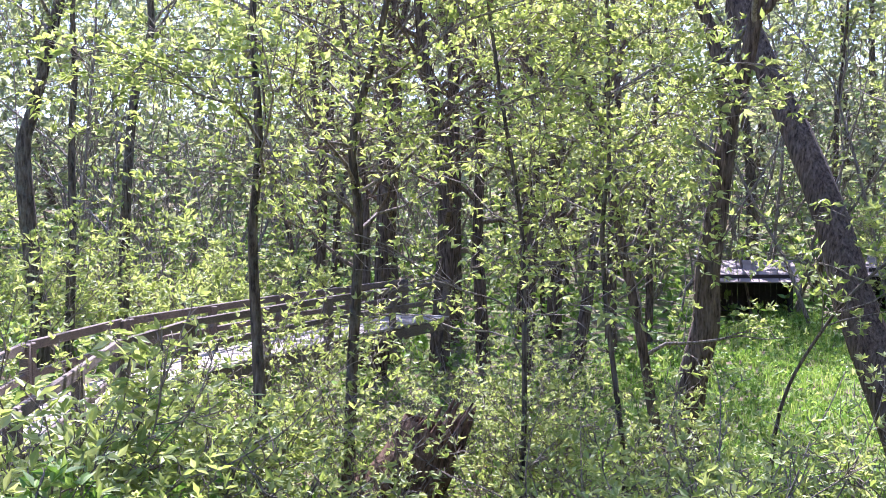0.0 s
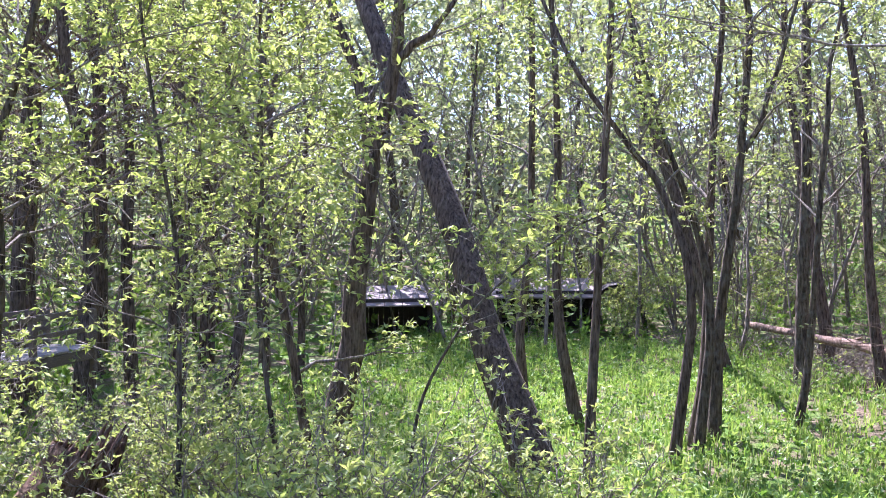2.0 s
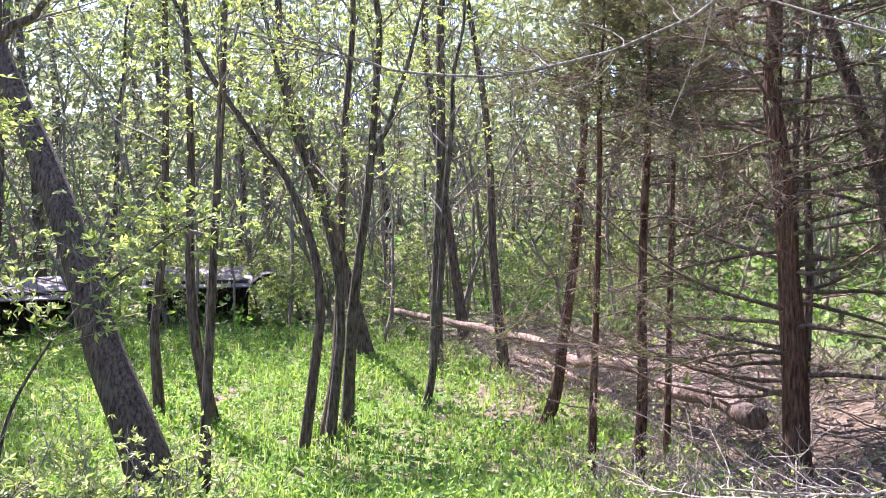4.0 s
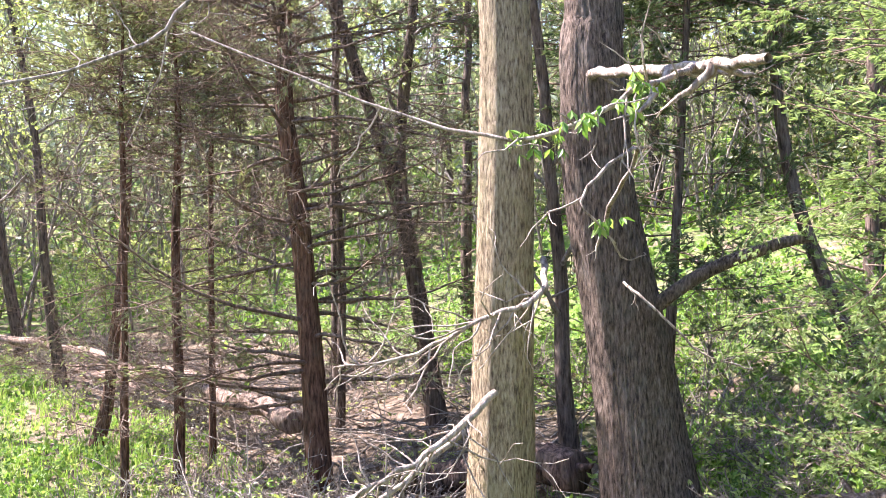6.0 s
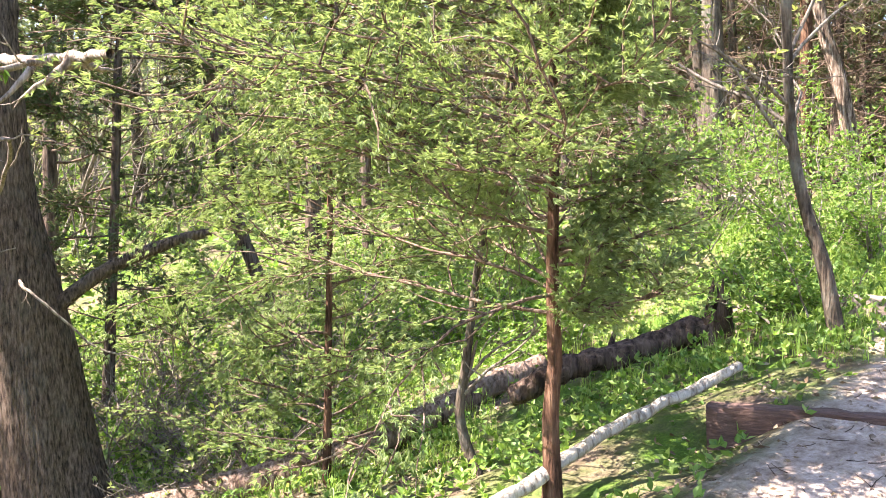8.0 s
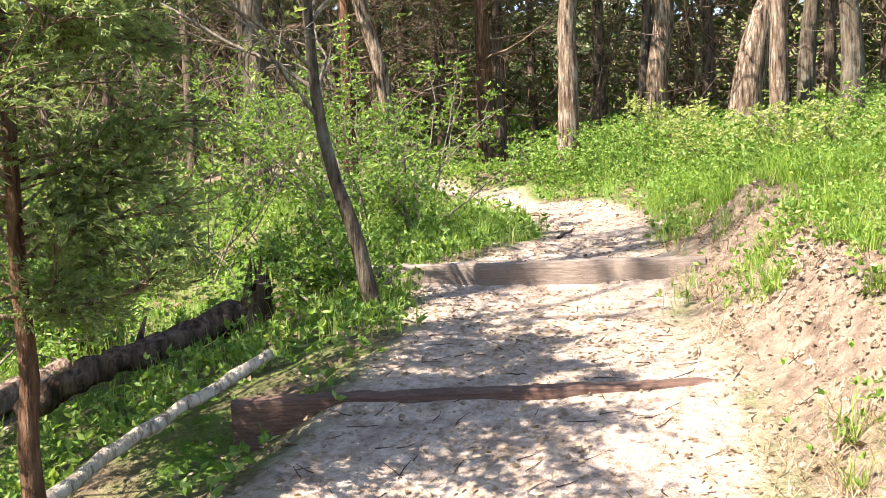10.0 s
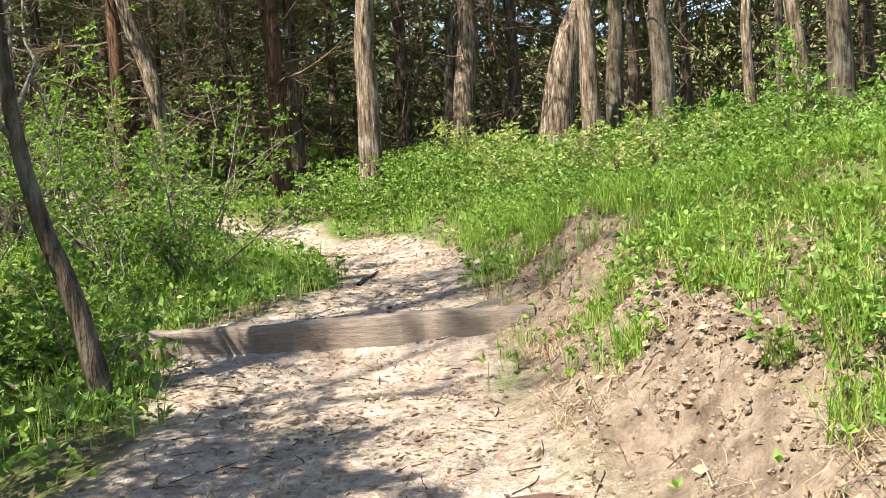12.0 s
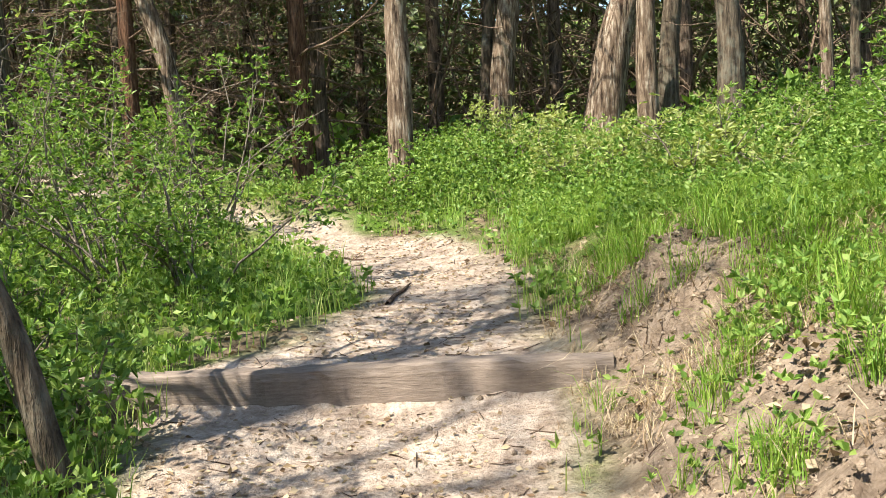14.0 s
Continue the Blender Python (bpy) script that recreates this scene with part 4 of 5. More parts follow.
def on(x, y, r):
    return (x, y, lz(x, y) + r)


log_thing(301, "white_log", "barkless bleached log lying down the trail bank", [(-1.76, 5.93, 0.35), (-1.57, 6.67, 0.52), (-1.41, 7.53, 0.75), (-1.27, 8.36, 0.90)], 0.038, 0.028, WHITE_WOOD, stubs=0, ridges=5)
log_thing(302, "fallen_log", "long fallen brown log below the trail", [(-6.43, 6.58, -0.78), (-5.40, 7.62, -0.46), (-4.66, 8.47, -0.15), (-4.13, 9.62, 0.25), (-3.89, 10.21, 0.38)], 0.13, 0.1, LOG_WOOD, stubs=5)
log_thing(303, "rotten_log", "dark rotten log with a jagged upturned stump end", [(-3.28, 8.92, 0.37), (-2.84, 9.32, 0.63), (-2.30, 10.08, 0.85)], 0.075, 0.1, ROT, bark=0.14, stubs=2)
log_thing(304, "fallen_tree", "long pale fallen tree across the stream bank", [(-26.60, -1.47, -1.15), (-21.99, 2.18, -1.33), (-15.82, 4.50, -1.33), (-12.64, 5.18, -1.14)], 0.09, 0.15, LOG_WOOD, stubs=14, ridges=7, bend=0.5)
log_thing(305, "fallen_tree", "grey fallen trunk lying behind the glade", [(-27.15, 0.34, -2.00), (-22.07, 3.01, -2.19), (-17.54, 4.03, -2.02)], 0.09, 0.15, LOG_WOOD, stubs=5, bend=0.4)
log_thing(306, "fallen_log", "short brown log by the dry stream", [(-9.62, 5.68, -1.24), (-8.32, 6.46, -0.76), (-7.51, 6.91, -0.64)], 0.16, 0.2, ROT, stubs=3)


def jagged_stump(seed, name, label, x, y, h, r, lean, mat, spikes=22, broad=0.28, body=0.62, tip=0.08):
    """A splintered stump: a hollow ring of upright slivers."""
    g = np.random.default_rng(seed)
    z = lz(x, y) - 0.1
    root = thing(name, x, y, z, label, "stump")
    sh = Shape()
    tube(sh, smooth_path([(0, 0, 0), (lean[0] * 0.4, lean[1] * 0.4, h * 0.4), (lean[0] * body, lean[1] * body, h * body)], 8), np.linspace(r * 1.3, r * 0.75, 8), 20, 0.1, seed, 9)
    part("base", sh, mat, root)
    for k in range(spikes):
        a = 2 * np.pi * k / spikes + g.normal(0, 0.1)
        rr = r * g.uniform(0.45, 0.85)
        t = g.uniform(body, 1.05)
        st = Shape()
        p0 = np.array([np.cos(a) * rr + lean[0] * 0.4, np.sin(a) * rr + lean[1] * 0.4, h * 0.4])
        p1 = np.array([np.cos(a) * rr * 0.8 + lean[0] * t, np.sin(a) * rr * 0.8 + lean[1] * t, h * t])
        tube(st, smooth_path([p0, (p0 + p1) / 2 + g.normal(0, 0.02, 3), p1], 6), np.array([1, 1, 0.85, 0.6, 0.35 + tip * 0.4, tip]) * r * broad, 6, 0.14, seed + k)
        part("sliver", st, mat, root)
    return root


jagged_stump(310, "splintered_stump", "large splintered brown stump amid undergrowth", -5.8, -6.0, 1.32, 0.4, (-0.62, 0.5), BROWN_WOOD, 26, 0.2, 0.84, 0.12)
jagged_stump(311, "rotten_stump", "dark jagged stump end of a rotten log", -2.24, 10.13, 0.58, 0.12, (0.05, 0.0), ROT, 12)


# ---- dead boughs before the large trunks ----
def dead_bough(seed, parent, pts, r0, r1, twigs, length, fresh=(), mat=DEAD):
    g = np.random.default_rng(seed)
    o = np.array(parent.location)
    line = smooth_path(pts, 22) - o
    line[1:-1] += g.normal(0, 0.008, (20, 3))
    sh = Shape()
    tube(sh, line, np.linspace(r0, r1, 22), 8, 0.06, seed)
    for _ in range(twigs):
        q, d = along(line, g.uniform(0.12, 0.98))
        ln = wander(g, q, d + g.normal(0, 0.7, 3) + (0, 0, -0.15), length * g.uniform(0.3, 1), 8, 0.28)
        tube(sh, ln, np.linspace(r1 * 1.3, 0.0025, 8), 5)
        if g.random() < 0.6:
            q2, d2 = along(ln, g.uniform(0.3, 0.8))
            tube(sh, wander(g, q2, d2 + g.normal(0, 0.8, 3), length * 0.3, 5, 0.25), np.linspace(0.005, 0.002, 5), 4)
    made = part("dead_bough", sh, mat, parent, "bleached bare dead bough" if mat is DEAD else "thin bare brown bough")
    if fresh:
        q = np.array([along(line, t)[0] for t in fresh])
        q = np.repeat(q, 8, 0) + g.normal(0, 0.05, (len(q) * 8, 3))
        lf = Shape()
        sprigs(lf, q, np.tile((0, 0, -0.3), (len(q), 1)), 0.075, g, 4, 0.22)
        part("fresh_leaf", lf, LEAF_HERB, made, "bright new leaves on a bough", False)["kind"] = "stuff"
    return made


pale = bpy.data.objects["pale_trunk_tree"]
dead_bough(320, big, [(-4.6, 6.15, 2.7), (-4.25, 5.8, 2.6), (-4.18, 5.44, 2.47), (-4.37, 5.04, 2.26), (-4.82, 4.48, 2.37), (-5.64, 3.32, 2.95)], 0.024, 0.006, 12, 0.7, (0.35, 0.42, 0.5, 0.58, 0.66))
dead_bough(327, pale, [(-5.53, 5.34, 4.6), (-6.1, 4.3, 4.1), (-6.55, 3.45, 3.38), (-6.67, 3.12, 3.05), (-6.95, 2.46, 2.83), (-7.15, 1.62, 2.71), (-7.25, 0.91, 2.79), (-7.21, 0.4, 2.93), (-7.0, -0.4, 3.1)], 0.02, 0.006, 34, 1.0, (), TWIG)
dead_bough(321, big, [(-6.72, 6.56, 2.95), (-5.15, 6.22, 2.76), (-3.77, 6.04, 2.63)], 0.045, 0.028, 5, 0.7)
dead_bough(322, pale, [(-5.28, 5.48, 1.53), (-4.89, 5.27, 1.33), (-4.96, 4.93, 1.20), (-5.12, 4.48, 0.98), (-5.43, 4.11, 0.89)], 0.024, 0.006, 26, 0.75)
dead_bough(323, pale, [(-5.37, 5.17, 0.66), (-5.23, 4.56, 0.29), (-5.34, 3.88, 0.02), (-5.76, 3.12, -0.09)], 0.026, 0.006, 40, 1.0)
dead_bough(326, pale, [(-5.5, 5.0, 0.4), (-5.4, 4.2, -0.05), (-5.9, 3.4, -0.2), (-6.6, 2.8, -0.35)], 0.022, 0.005, 36, 1.0)
dead_bough(324, big, [(-6.37, 6.50, 1.65), (-5.16, 6.10, 2.23), (-4.69, 5.46, 1.94), (-4.68, 5.67, 1.65)], 0.018, 0.006, 7, 0.6, (0.9,))
dead_bough(325, big, [(-6.28, 6.67, 1.25), (-5.88, 6.56, 1.20), (-5.57, 6.91, 0.78), (-5.38, 7.20, 0.67)], 0.014, 0.005, 3, 0.3)


def side_limb():
    sh = Shape()
    o = np.array(big.location)
    tube(sh, smooth_path([(-6.53, 6.86, 0.86), (-6.17, 7.30, 1.29), (-5.85, 7.75, 1.53), (-5.68, 8.0, 1.6)], 14) - o, np.linspace(0.07, 0.035, 14), 10, 0.05, 4)
    part("side_limb", sh, BARK_HEAVY, big)


side_limb()


# ---- shelters in the glade ----
def shelter(name, label, corner, length, depth, height, turn):
    """A low open-fronted wooden shelter with a pale lean-to roof."""
    x, y = corner
    z = lz(x, y)
    root = thing(name, x, y, z - 0.4, label, "shelter", "open shelters in the glade")
    root.rotation_euler = (0, 0, radians(turn))
    n = int(length / 0.16)
    for i in range(n):
        solid("board", root, SHED_WOOD, [((length * (i + 0.5) / n, depth, height * 0.42), (length / n - 0.003, 0.03, height * 0.84), 0, 0)])
    for sx in (0.0, length):
        for i in range(int(depth / 0.2)):
            solid("board", root, SHED_WOOD, [((sx, 0.1 + 0.2 * i, height * 0.44), (0.03, 0.197, height * 0.88), 0, 0)])
    for sx in np.linspace(0.08, length - 0.08, max(2, int(length / 1.5) + 1)):
        solid("post", root, SHED_WOOD, [((sx, 0.05, height * 0.46), (0.1, 0.1, height * 0.92), 0, 0)])
    solid("beam", root, SHED_WOOD, [((length / 2, 0.05, height * 0.93), (length + 0.1, 0.09, 0.14), 0, 0)])
    m = 5
    for i in range(m):
        ob = solid("roof_panel", root, ROOF, [((0, 0, 0), ((length + 0.4) / m - 0.015, depth + 0.7, 0.05), 0, 0)])
        ob.matrix_local = pose((length + 0.4) * (i + 0.5) / m - 0.2, depth / 2, height * 0.99, 13, 0, 0)
    return root


shelter("open_shelter", "low dark open-fronted shelter with pale flat roof", (-25.97, -13.35), 2.5, 1.6, 1.95, 119)
shelter("open_shelter", "longer dark open shelter with pale roof boards", (-28.89, -9.54), 3.1, 1.6, 1.9, 106)


def culvert():
    x, y = -29.85, -5.8
    root = thing("round_hut", x, y, lz(x, y) - 0.1, "dark rounded hut beside the long shelter", "hut")
    sh = Shape()
    a = np.linspace(0, np.pi, 15)
    n = 6
    v = np.stack([np.stack([np.full(15, -0.9 + 1.8 * i / (n - 1)), np.cos(a) * 0.95, np.sin(a) ** 0.8 * 1.75], 1) for i in range(n)])
    i = np.arange(n - 1)[:, None] * 15
    j = np.arange(14)[None]
    f = np.stack([i + j, i + j + 1, i + 16 + j, i + 15 + j], -1).reshape(-1, 4)
    sh.add(v.reshape(-1, 3), f)
    inner = v * (1, 0.93, 0.95)
    sh.add(inner.reshape(-1, 3), f[:, ::-1])
    part("shell", sh, SHED_WOOD, root)
    root.rotation_euler = (0, 0, radians(15))


culvert()


# ---- boardwalk ----
def boardwalk(pts, width):
    root = thing("boardwalk", pts[0][0], pts[0][1], pts[0][2], "weathered plank boardwalk with low dark timber rails", "boardwalk")
    o = Vector(pts[0])
    for a, b in zip(pts[:-1], pts[1:]):
        a, b = Vector(a), Vector(b)
        d = b - a
        n = max(int(d.length / 0.16), 2)
        turn = math.degrees(math.atan2(d.y, d.x))
        side = Vector((-d.y, d.x, 0)).normalized()
        for i in range(n):
            c = a + d * (i + 0.5) / n - o
            solid("plank", root, PLANK, [((c.x, c.y, c.z + rng.normal(0, 0.004)), (d.length / n - 0.012, width + rng.normal(0, 0.02), 0.045), turn + rng.normal(0, 0.8), 0)])
        for s in (-1, 1):
            off = side * s * (width / 2 - 0.05)
            k = max(int(d.length / 1.5), 1)
            for i in range(k + 1):
                c = a + d * i / k - o + off
                solid("post", root, RAIL, [((c.x, c.y, c.z + 0.1), (0.1, 0.1, 1.1), turn, 0)])
            for h, t in ((0.62, 0.1), (0.32, 0.08)):
                c = (a + b) / 2 - o + off * 1.02
                solid("rail", root, RAIL, [((c.x, c.y, c.z + h), (d.length, 0.045, t), turn, -math.degrees(math.asin(d.z / d.length)))])
            c = (a + b) / 2 - o + off
            solid("joist", root, RAIL, [((c.x, c.y, c.z - 0.12), (d.length, 0.06, 0.18), turn, 0)])


boardwalk([(0.62, -2.67, -0.33), (-2.03, -5.81, -0.46), (-4.16, -8.56, -0.48), (-5.80, -9.83, -0.5), (-8.81, -10.81, -0.5), (-12.11, -11.49, -0.5)], 1.0)


# ---- shrubs ----
def shrub(seed, x, y, h, spread, stems, leaf=LEAF_SPRING, size=0.07, twigs=4, per=1, label="leafy green shrub in the undergrowth", keep=1.0, fan=5):
    g = np.random.default_rng(seed)
    z = lz(x, y) - 0.05
    root = thing("shrub", x, y, z, label, "shrub", "undergrowth shrubs")
    wood, lp = Shape(), []
    for _ in range(stems):
        a = g.uniform(0, 2 * np.pi)
        line = wander(g, (g.normal(0, 0.12), g.normal(0, 0.12), 0), (np.cos(a) * spread, np.sin(a) * spread, 1.0), h * g.uniform(0.7, 1.15), 8, 0.14, -0.02)
        tube(wood, line, np.linspace(0.012, 0.003, 8), 4)
        branch_out(g, wood, lp, line, 0.012, h * 0.7, 2, twigs)
    tagged(part("twig_mass", wood, TWIG, root), kind="stuff")
    leaf_part(g, lp, root, leaf, size, per, 0.07, fan, keep=keep, name="leaves")
    return root


for k, (x, y, h, sp, st) in enumerate((
        (-2.5, 13.2, 1.5, 0.5, 9), (-3.3, 14.2, 1.7, 0.5, 9), (-2.3, 14.8, 1.3, 0.5, 8), (-3.9, 12.6, 1.6, 0.5, 8), (-1.75, 12.7, 0.8, 0.6, 6), (-4.6, 15.5, 1.9, 0.5, 8),
        (-2.0, 10.9, 0.7, 0.6, 5), (-1.55, 10.0, 0.5, 0.7, 5), (2.0, 13.4, 0.9, 0.6, 6), (3.2, 13.0, 1.0, 0.6, 6), (1.1, 15.0, 0.9, 0.6, 6), (2.4, 15.2, 1.0, 0.6, 6), (0.4, 16.6, 0.9, 0.6, 6), (4.2, 13.6, 1.1, 0.6, 6))):
    shrub(400 + k, x, y, h * (1.25 if x < 0 else 1.0), sp, st + 2, LEAF_HERB if x < 0 or k % 2 else LEAF_SPRING, per=2, size=0.055)


def blocks_stump(x, y):
    """Whether a place lies in the open lane of low plants that runs down to the splintered stump."""
    t = np.clip(((x - 0.3) * -6.54 + (y - 0.8) * -6.29) / (6.54 ** 2 + 6.29 ** 2), 0, 0.97)
    return math.hypot(x - 0.3 + 6.54 * t, y - 0.8 + 6.29 * t) < 0.9


for k, (x, y, h, sp, st) in enumerate((
        (-3.1, -3.6, 1.0, 0.7, 9), (-4.3, -3.9, 1.1, 0.7, 9), (-3.6, -5.4, 1.0, 0.7, 9), (-5.0, -5.0, 1.6, 0.7, 9), (-6.2, -4.4, 1.7, 0.7, 9), (-7.6, -5.2, 2.0, 0.6, 9), (-7.2, -3.4, 1.5, 0.7, 8), (-2.4, -4.6, 0.8, 0.8, 8),
        (-8.6, -6.6, 2.4, 0.6, 10), (-6.8, -7.6, 2.4, 0.6, 10), (-9.4, -4.4, 1.8, 0.6, 8), (-5.6, -8.0, 2.0, 0.6, 9), (-8.0, -8.6, 2.6, 0.6, 10), (-10.0, -8.6, 3.0, 0.5, 10), (-9.2, -10.6, 3.0, 0.5, 10), (-11.4, -9.6, 3.2, 0.5, 10),
        (-8.4, -2.4, 1.4, 0.7, 7), (-10.3, -3.0, 1.6, 0.7, 7), (-12.8, -8.8, 3.0, 0.5, 9), (-12.2, -11.8, 3.4, 0.5, 9), (-14.6, -11.2, 3.4, 0.5, 9), (-1.5, -3.2, 0.9, 0.8, 9), (-2.0, -4.0, 1.0, 0.8, 9), (-2.9, -4.6, 1.1, 0.8, 9), (-3.9, -4.7, 1.2, 0.7, 9))):
    if blocks_stump(x, y):
        h *= 0.5
    shrub(430 + k, x, y, h * 0.85, sp, st, size=0.075, per=1, keep=0.6, label="tangled spring shrub with fresh yellow-green leaves")
for k, (x, y, h, sp, st) in enumerate(((-8.2, 3.2, 1.0, 1.0, 22), (-9.2, 3.6, 1.1, 1.0, 22), (-10.6, 2.9, 1.0, 1.1, 20), (-12.2, 2.4, 1.0, 1.1, 18), (-7.4, 4.0, 0.8, 1.1, 18), (-20, 3, 1.2, 1.1, 16), (-17, 4.2, 1.2, 1.1, 16), (-23, 1.6, 1.3, 1.1, 16), (-14.4, 4.3, 1.0, 1.1, 18), (-12.6, 4.9, 0.9, 1.2, 18), (-9.8, 6.2, 0.7, 1.3, 18), (-6.4, 8.4, 0.9, 1.0, 16), (-7.4, 9.2, 1.1, 1.0, 14), (-11.6, 3.6, 1.2, 0.9, 14), (-7.9, 5.0, 0.9, 1.1, 18), (-8.8, 4.6, 1.1, 1.0, 18), (-6.6, 4.2, 0.7, 1.2, 16), (-8.6, 5.6, 0.9, 1.1, 18), (-13.6, 7.3, 1.1, 1.1, 18), (-15.0, 7.8, 1.2, 1.1, 18), (-16.4, 7.0, 1.3, 1.1, 18), (-18, 8, 1.5, 1.0, 16), (-14.8, 6.4, 1.0, 1.2, 18), (-11.8, 7.8, 1.0, 1.1, 16), (-7.4, 8.0, 1.1, 1.0, 16), (-8.6, 9.0, 1.3, 0.9, 16), (-9.8, 10.2, 1.5, 0.9, 16), (-7.8, 11.4, 1.5, 0.9, 14), (-6.6, 9.9, 1.2, 0.9, 14), (-10.6, 8.6, 1.3, 0.9, 14))):
    shrub(470 + k, x, y, h, sp, st, label="tangled pile of dry bare brush", keep=0.06)
for k, (x, y, h, sp, st) in enumerate(((-7.2, 10.6, 1.4, 0.7, 8), (-8.6, 12.2, 1.6, 0.7, 8), (-6.2, 11.6, 1.2, 0.7, 8), (-5.0, 11.4, 1.0, 0.7, 7), (-10.4, 10.8, 1.8, 0.7, 8), (-7.0, 13.6, 1.6, 0.7, 8), (-4.2, 10.9, 0.8, 0.7, 6), (-26, 2.5, 2.4, 0.6, 8), (-24.2, 4.5, 2.4, 0.6, 8),
                                         (-28, -1.5, 2.6, 0.6, 8), (-20.5, 6.5, 2.2, 0.6, 8), (-31, -4, 2.8, 0.6, 8), (-18, 7.2, 2.0, 0.6, 8), (-29, 2, 2.8, 0.6, 8), (-15.8, 8.6, 1.6, 0.7, 8), (-13.0, 9.0, 1.4, 0.7, 8), (-17.4, 9.2, 1.8, 0.7, 8))):
    shrub(490 + k, x, y, h, sp, st + 3, LEAF_HERB, 0.07)


for k, (x, y, h, sp, st) in enumerate(((-1.84, -3.87, 0.85, 0.8, 10), (-2.57, -4.54, 0.8, 0.8, 10), (-3.65, -5.56, 0.95, 0.8, 10), (-4.52, -6.11, 1.05, 0.7, 10), (-1.48, -3.24, 0.75, 0.8, 10), (-4.4, -7.4, 0.9, 0.8, 10), (-3.1, -6.5, 0.8, 0.9, 10))):
    shrub(600 + k, x, y, h * 1.3, sp, st + 3, LEAF_HERB if k % 3 == 1 else LEAF_SPRING, 0.095, per=1, keep=0.8, label="leafy shrub crowding the boardwalk edge")
for k, (x, y, h, sp, st) in enumerate(((-3.0, -4.3, 0.6, 1.2, 16), (-4.6, -5.2, 0.7, 1.2, 16), (-5.6, -5.3, 0.8, 1.1, 16), (-6.6, -6.2, 0.9, 1.1, 16), (-7.4, -4.6, 0.8, 1.2, 14), (-26.4, -3.1, 1.6, 1.0, 16), (-25.9, -1.5, 1.6, 1.0, 18), (-22.2, 0.2, 1.1, 1.2, 18), (-22.6, 1.4, 1.3, 1.1, 18), (-19.8, 2.5, 1.1, 1.2, 18), (-19.0, 3.4, 1.2, 1.2, 18), (-24.4, 0.6, 1.5, 1.1, 18),
                                       (-5.7, 7.5, 0.7, 1.2, 20), (-5.4, 7.9, 0.7, 1.2, 20), (-6.0, 8.9, 0.9, 1.1, 20), (-6.8, 8.5, 0.9, 1.1, 18))):
    shrub(620 + k, x, y, h, sp, st, label="tangled pile of dry bare brush", keep=0.05)
for k, (x, y, h) in enumerate(((-7.4, 3.2, 0.8), (-6.8, 3.7, 0.75), (-6.2, 4.1, 0.7), (-6.4, 4.8, 0.8), (-6.6, 5.4, 0.8), (-8.8, 4.0, 0.9), (-7.0, 2.7, 0.6), (-13.5, 5.6, 0.9), (-15.0, 5.0, 0.9), (-17.5, 4.6, 1.0), (-19.5, 4.2, 1.1), (-22, 3.4, 1.2), (-24.6, 2.0, 1.3))):
    shrub(640 + k, x, y, h, 1.3, 24, twigs=5, label="low heap of dead grey twigs", keep=0.03)


g1 = np.random.default_rng(23)
for k in range(36):
    a, d = (radians(g1.uniform(141, 163)), g1.uniform(13, 30)) if k < 20 else (radians(g1.uniform(80, 108)), g1.uniform(28, 38))
    x, y = 0.3 - math.sin(a) * d, 0.8 + math.cos(a) * d
    shrub(660 + k, x, y, g1.uniform(2.2, 4.0), 0.6, 7, LEAF_SPRING, 0.13, twigs=5, keep=0.8, label="tall sunlit understory shrub in fresh leaf")


g0 = np.random.default_rng(17)
for k in range(26):
    a, d = radians(g0.uniform(104, 164)), g0.uniform(5.5, 13)
    x, y = 0.3 - math.sin(a) * d, 0.8 + math.cos(a) * d
    if (d > 9 and a < radians(122)) or (d < 8.5 and blocks_stump(x, y)):
        continue
    shrub(540 + k, x, y, g0.uniform(1.0, 1.7) + (0.05 * d), 0.7, 8, size=0.07, twigs=5, keep=0.5, label="twiggy shrub coming into spring leaf")


# ---- ground plants ----
def scatter(seed, n, x0, x1, y0, y1, rule):
    g = np.random.default_rng(seed)
    x, y = g.uniform(x0, x1, n), g.uniform(y0, y1, n)
    k = g.random(n) < rule(x, y)
    x, y = x[k], y[k]
    return np.stack([x, y, land(x, y)], 1), g


def clear(x, y):
    return 1 - np.clip(trodden(x, y) * 1.3, 0, 1)


def blades(name, label, P, g, height, per, width=0.003, mat=LEAF_GRASS, lean=0.35):
    n = len(P) * per
    p = np.repeat(P, per, 0) + np.concatenate([g.normal(0, 0.03, (n, 2)), np.zeros((n, 1))], 1)
    h = height * g.uniform(0.5, 1.2, n)[:, None] * np.repeat(g.uniform(0.6, 1.3, len(P)), per)[:, None]
    a = g.uniform(0, 2 * np.pi, n)
    o = np.stack([np.cos(a), np.sin(a), np.zeros(n)], 1)
    s = np.stack([-np.sin(a), np.cos(a), np.zeros(n)], 1) * width
    up = np.array([0, 0, 1.0])
    b = lean * g.uniform(0.3, 1.6, n)[:, None]
    m = p + up * h * 0.6 + o * h * b * 0.35
    t = p + up * h * (1 - 0.3 * b) + o * h * b
    v = np.stack([p - s, p + s, m + s * 0.75, m - s * 0.75, t + s * 0.12, t - s * 0.12], 1)
    k = np.arange(n)[:, None] * 6
    f = np.concatenate([k + [0, 1, 2, 3], k + [3, 2, 4, 5]])
    sh = Shape()
    sh.add(v.reshape(-1, 3), f)
    tagged(new(name, sh.mesh(name, mat, False)), label, "grass", kind="stuff")


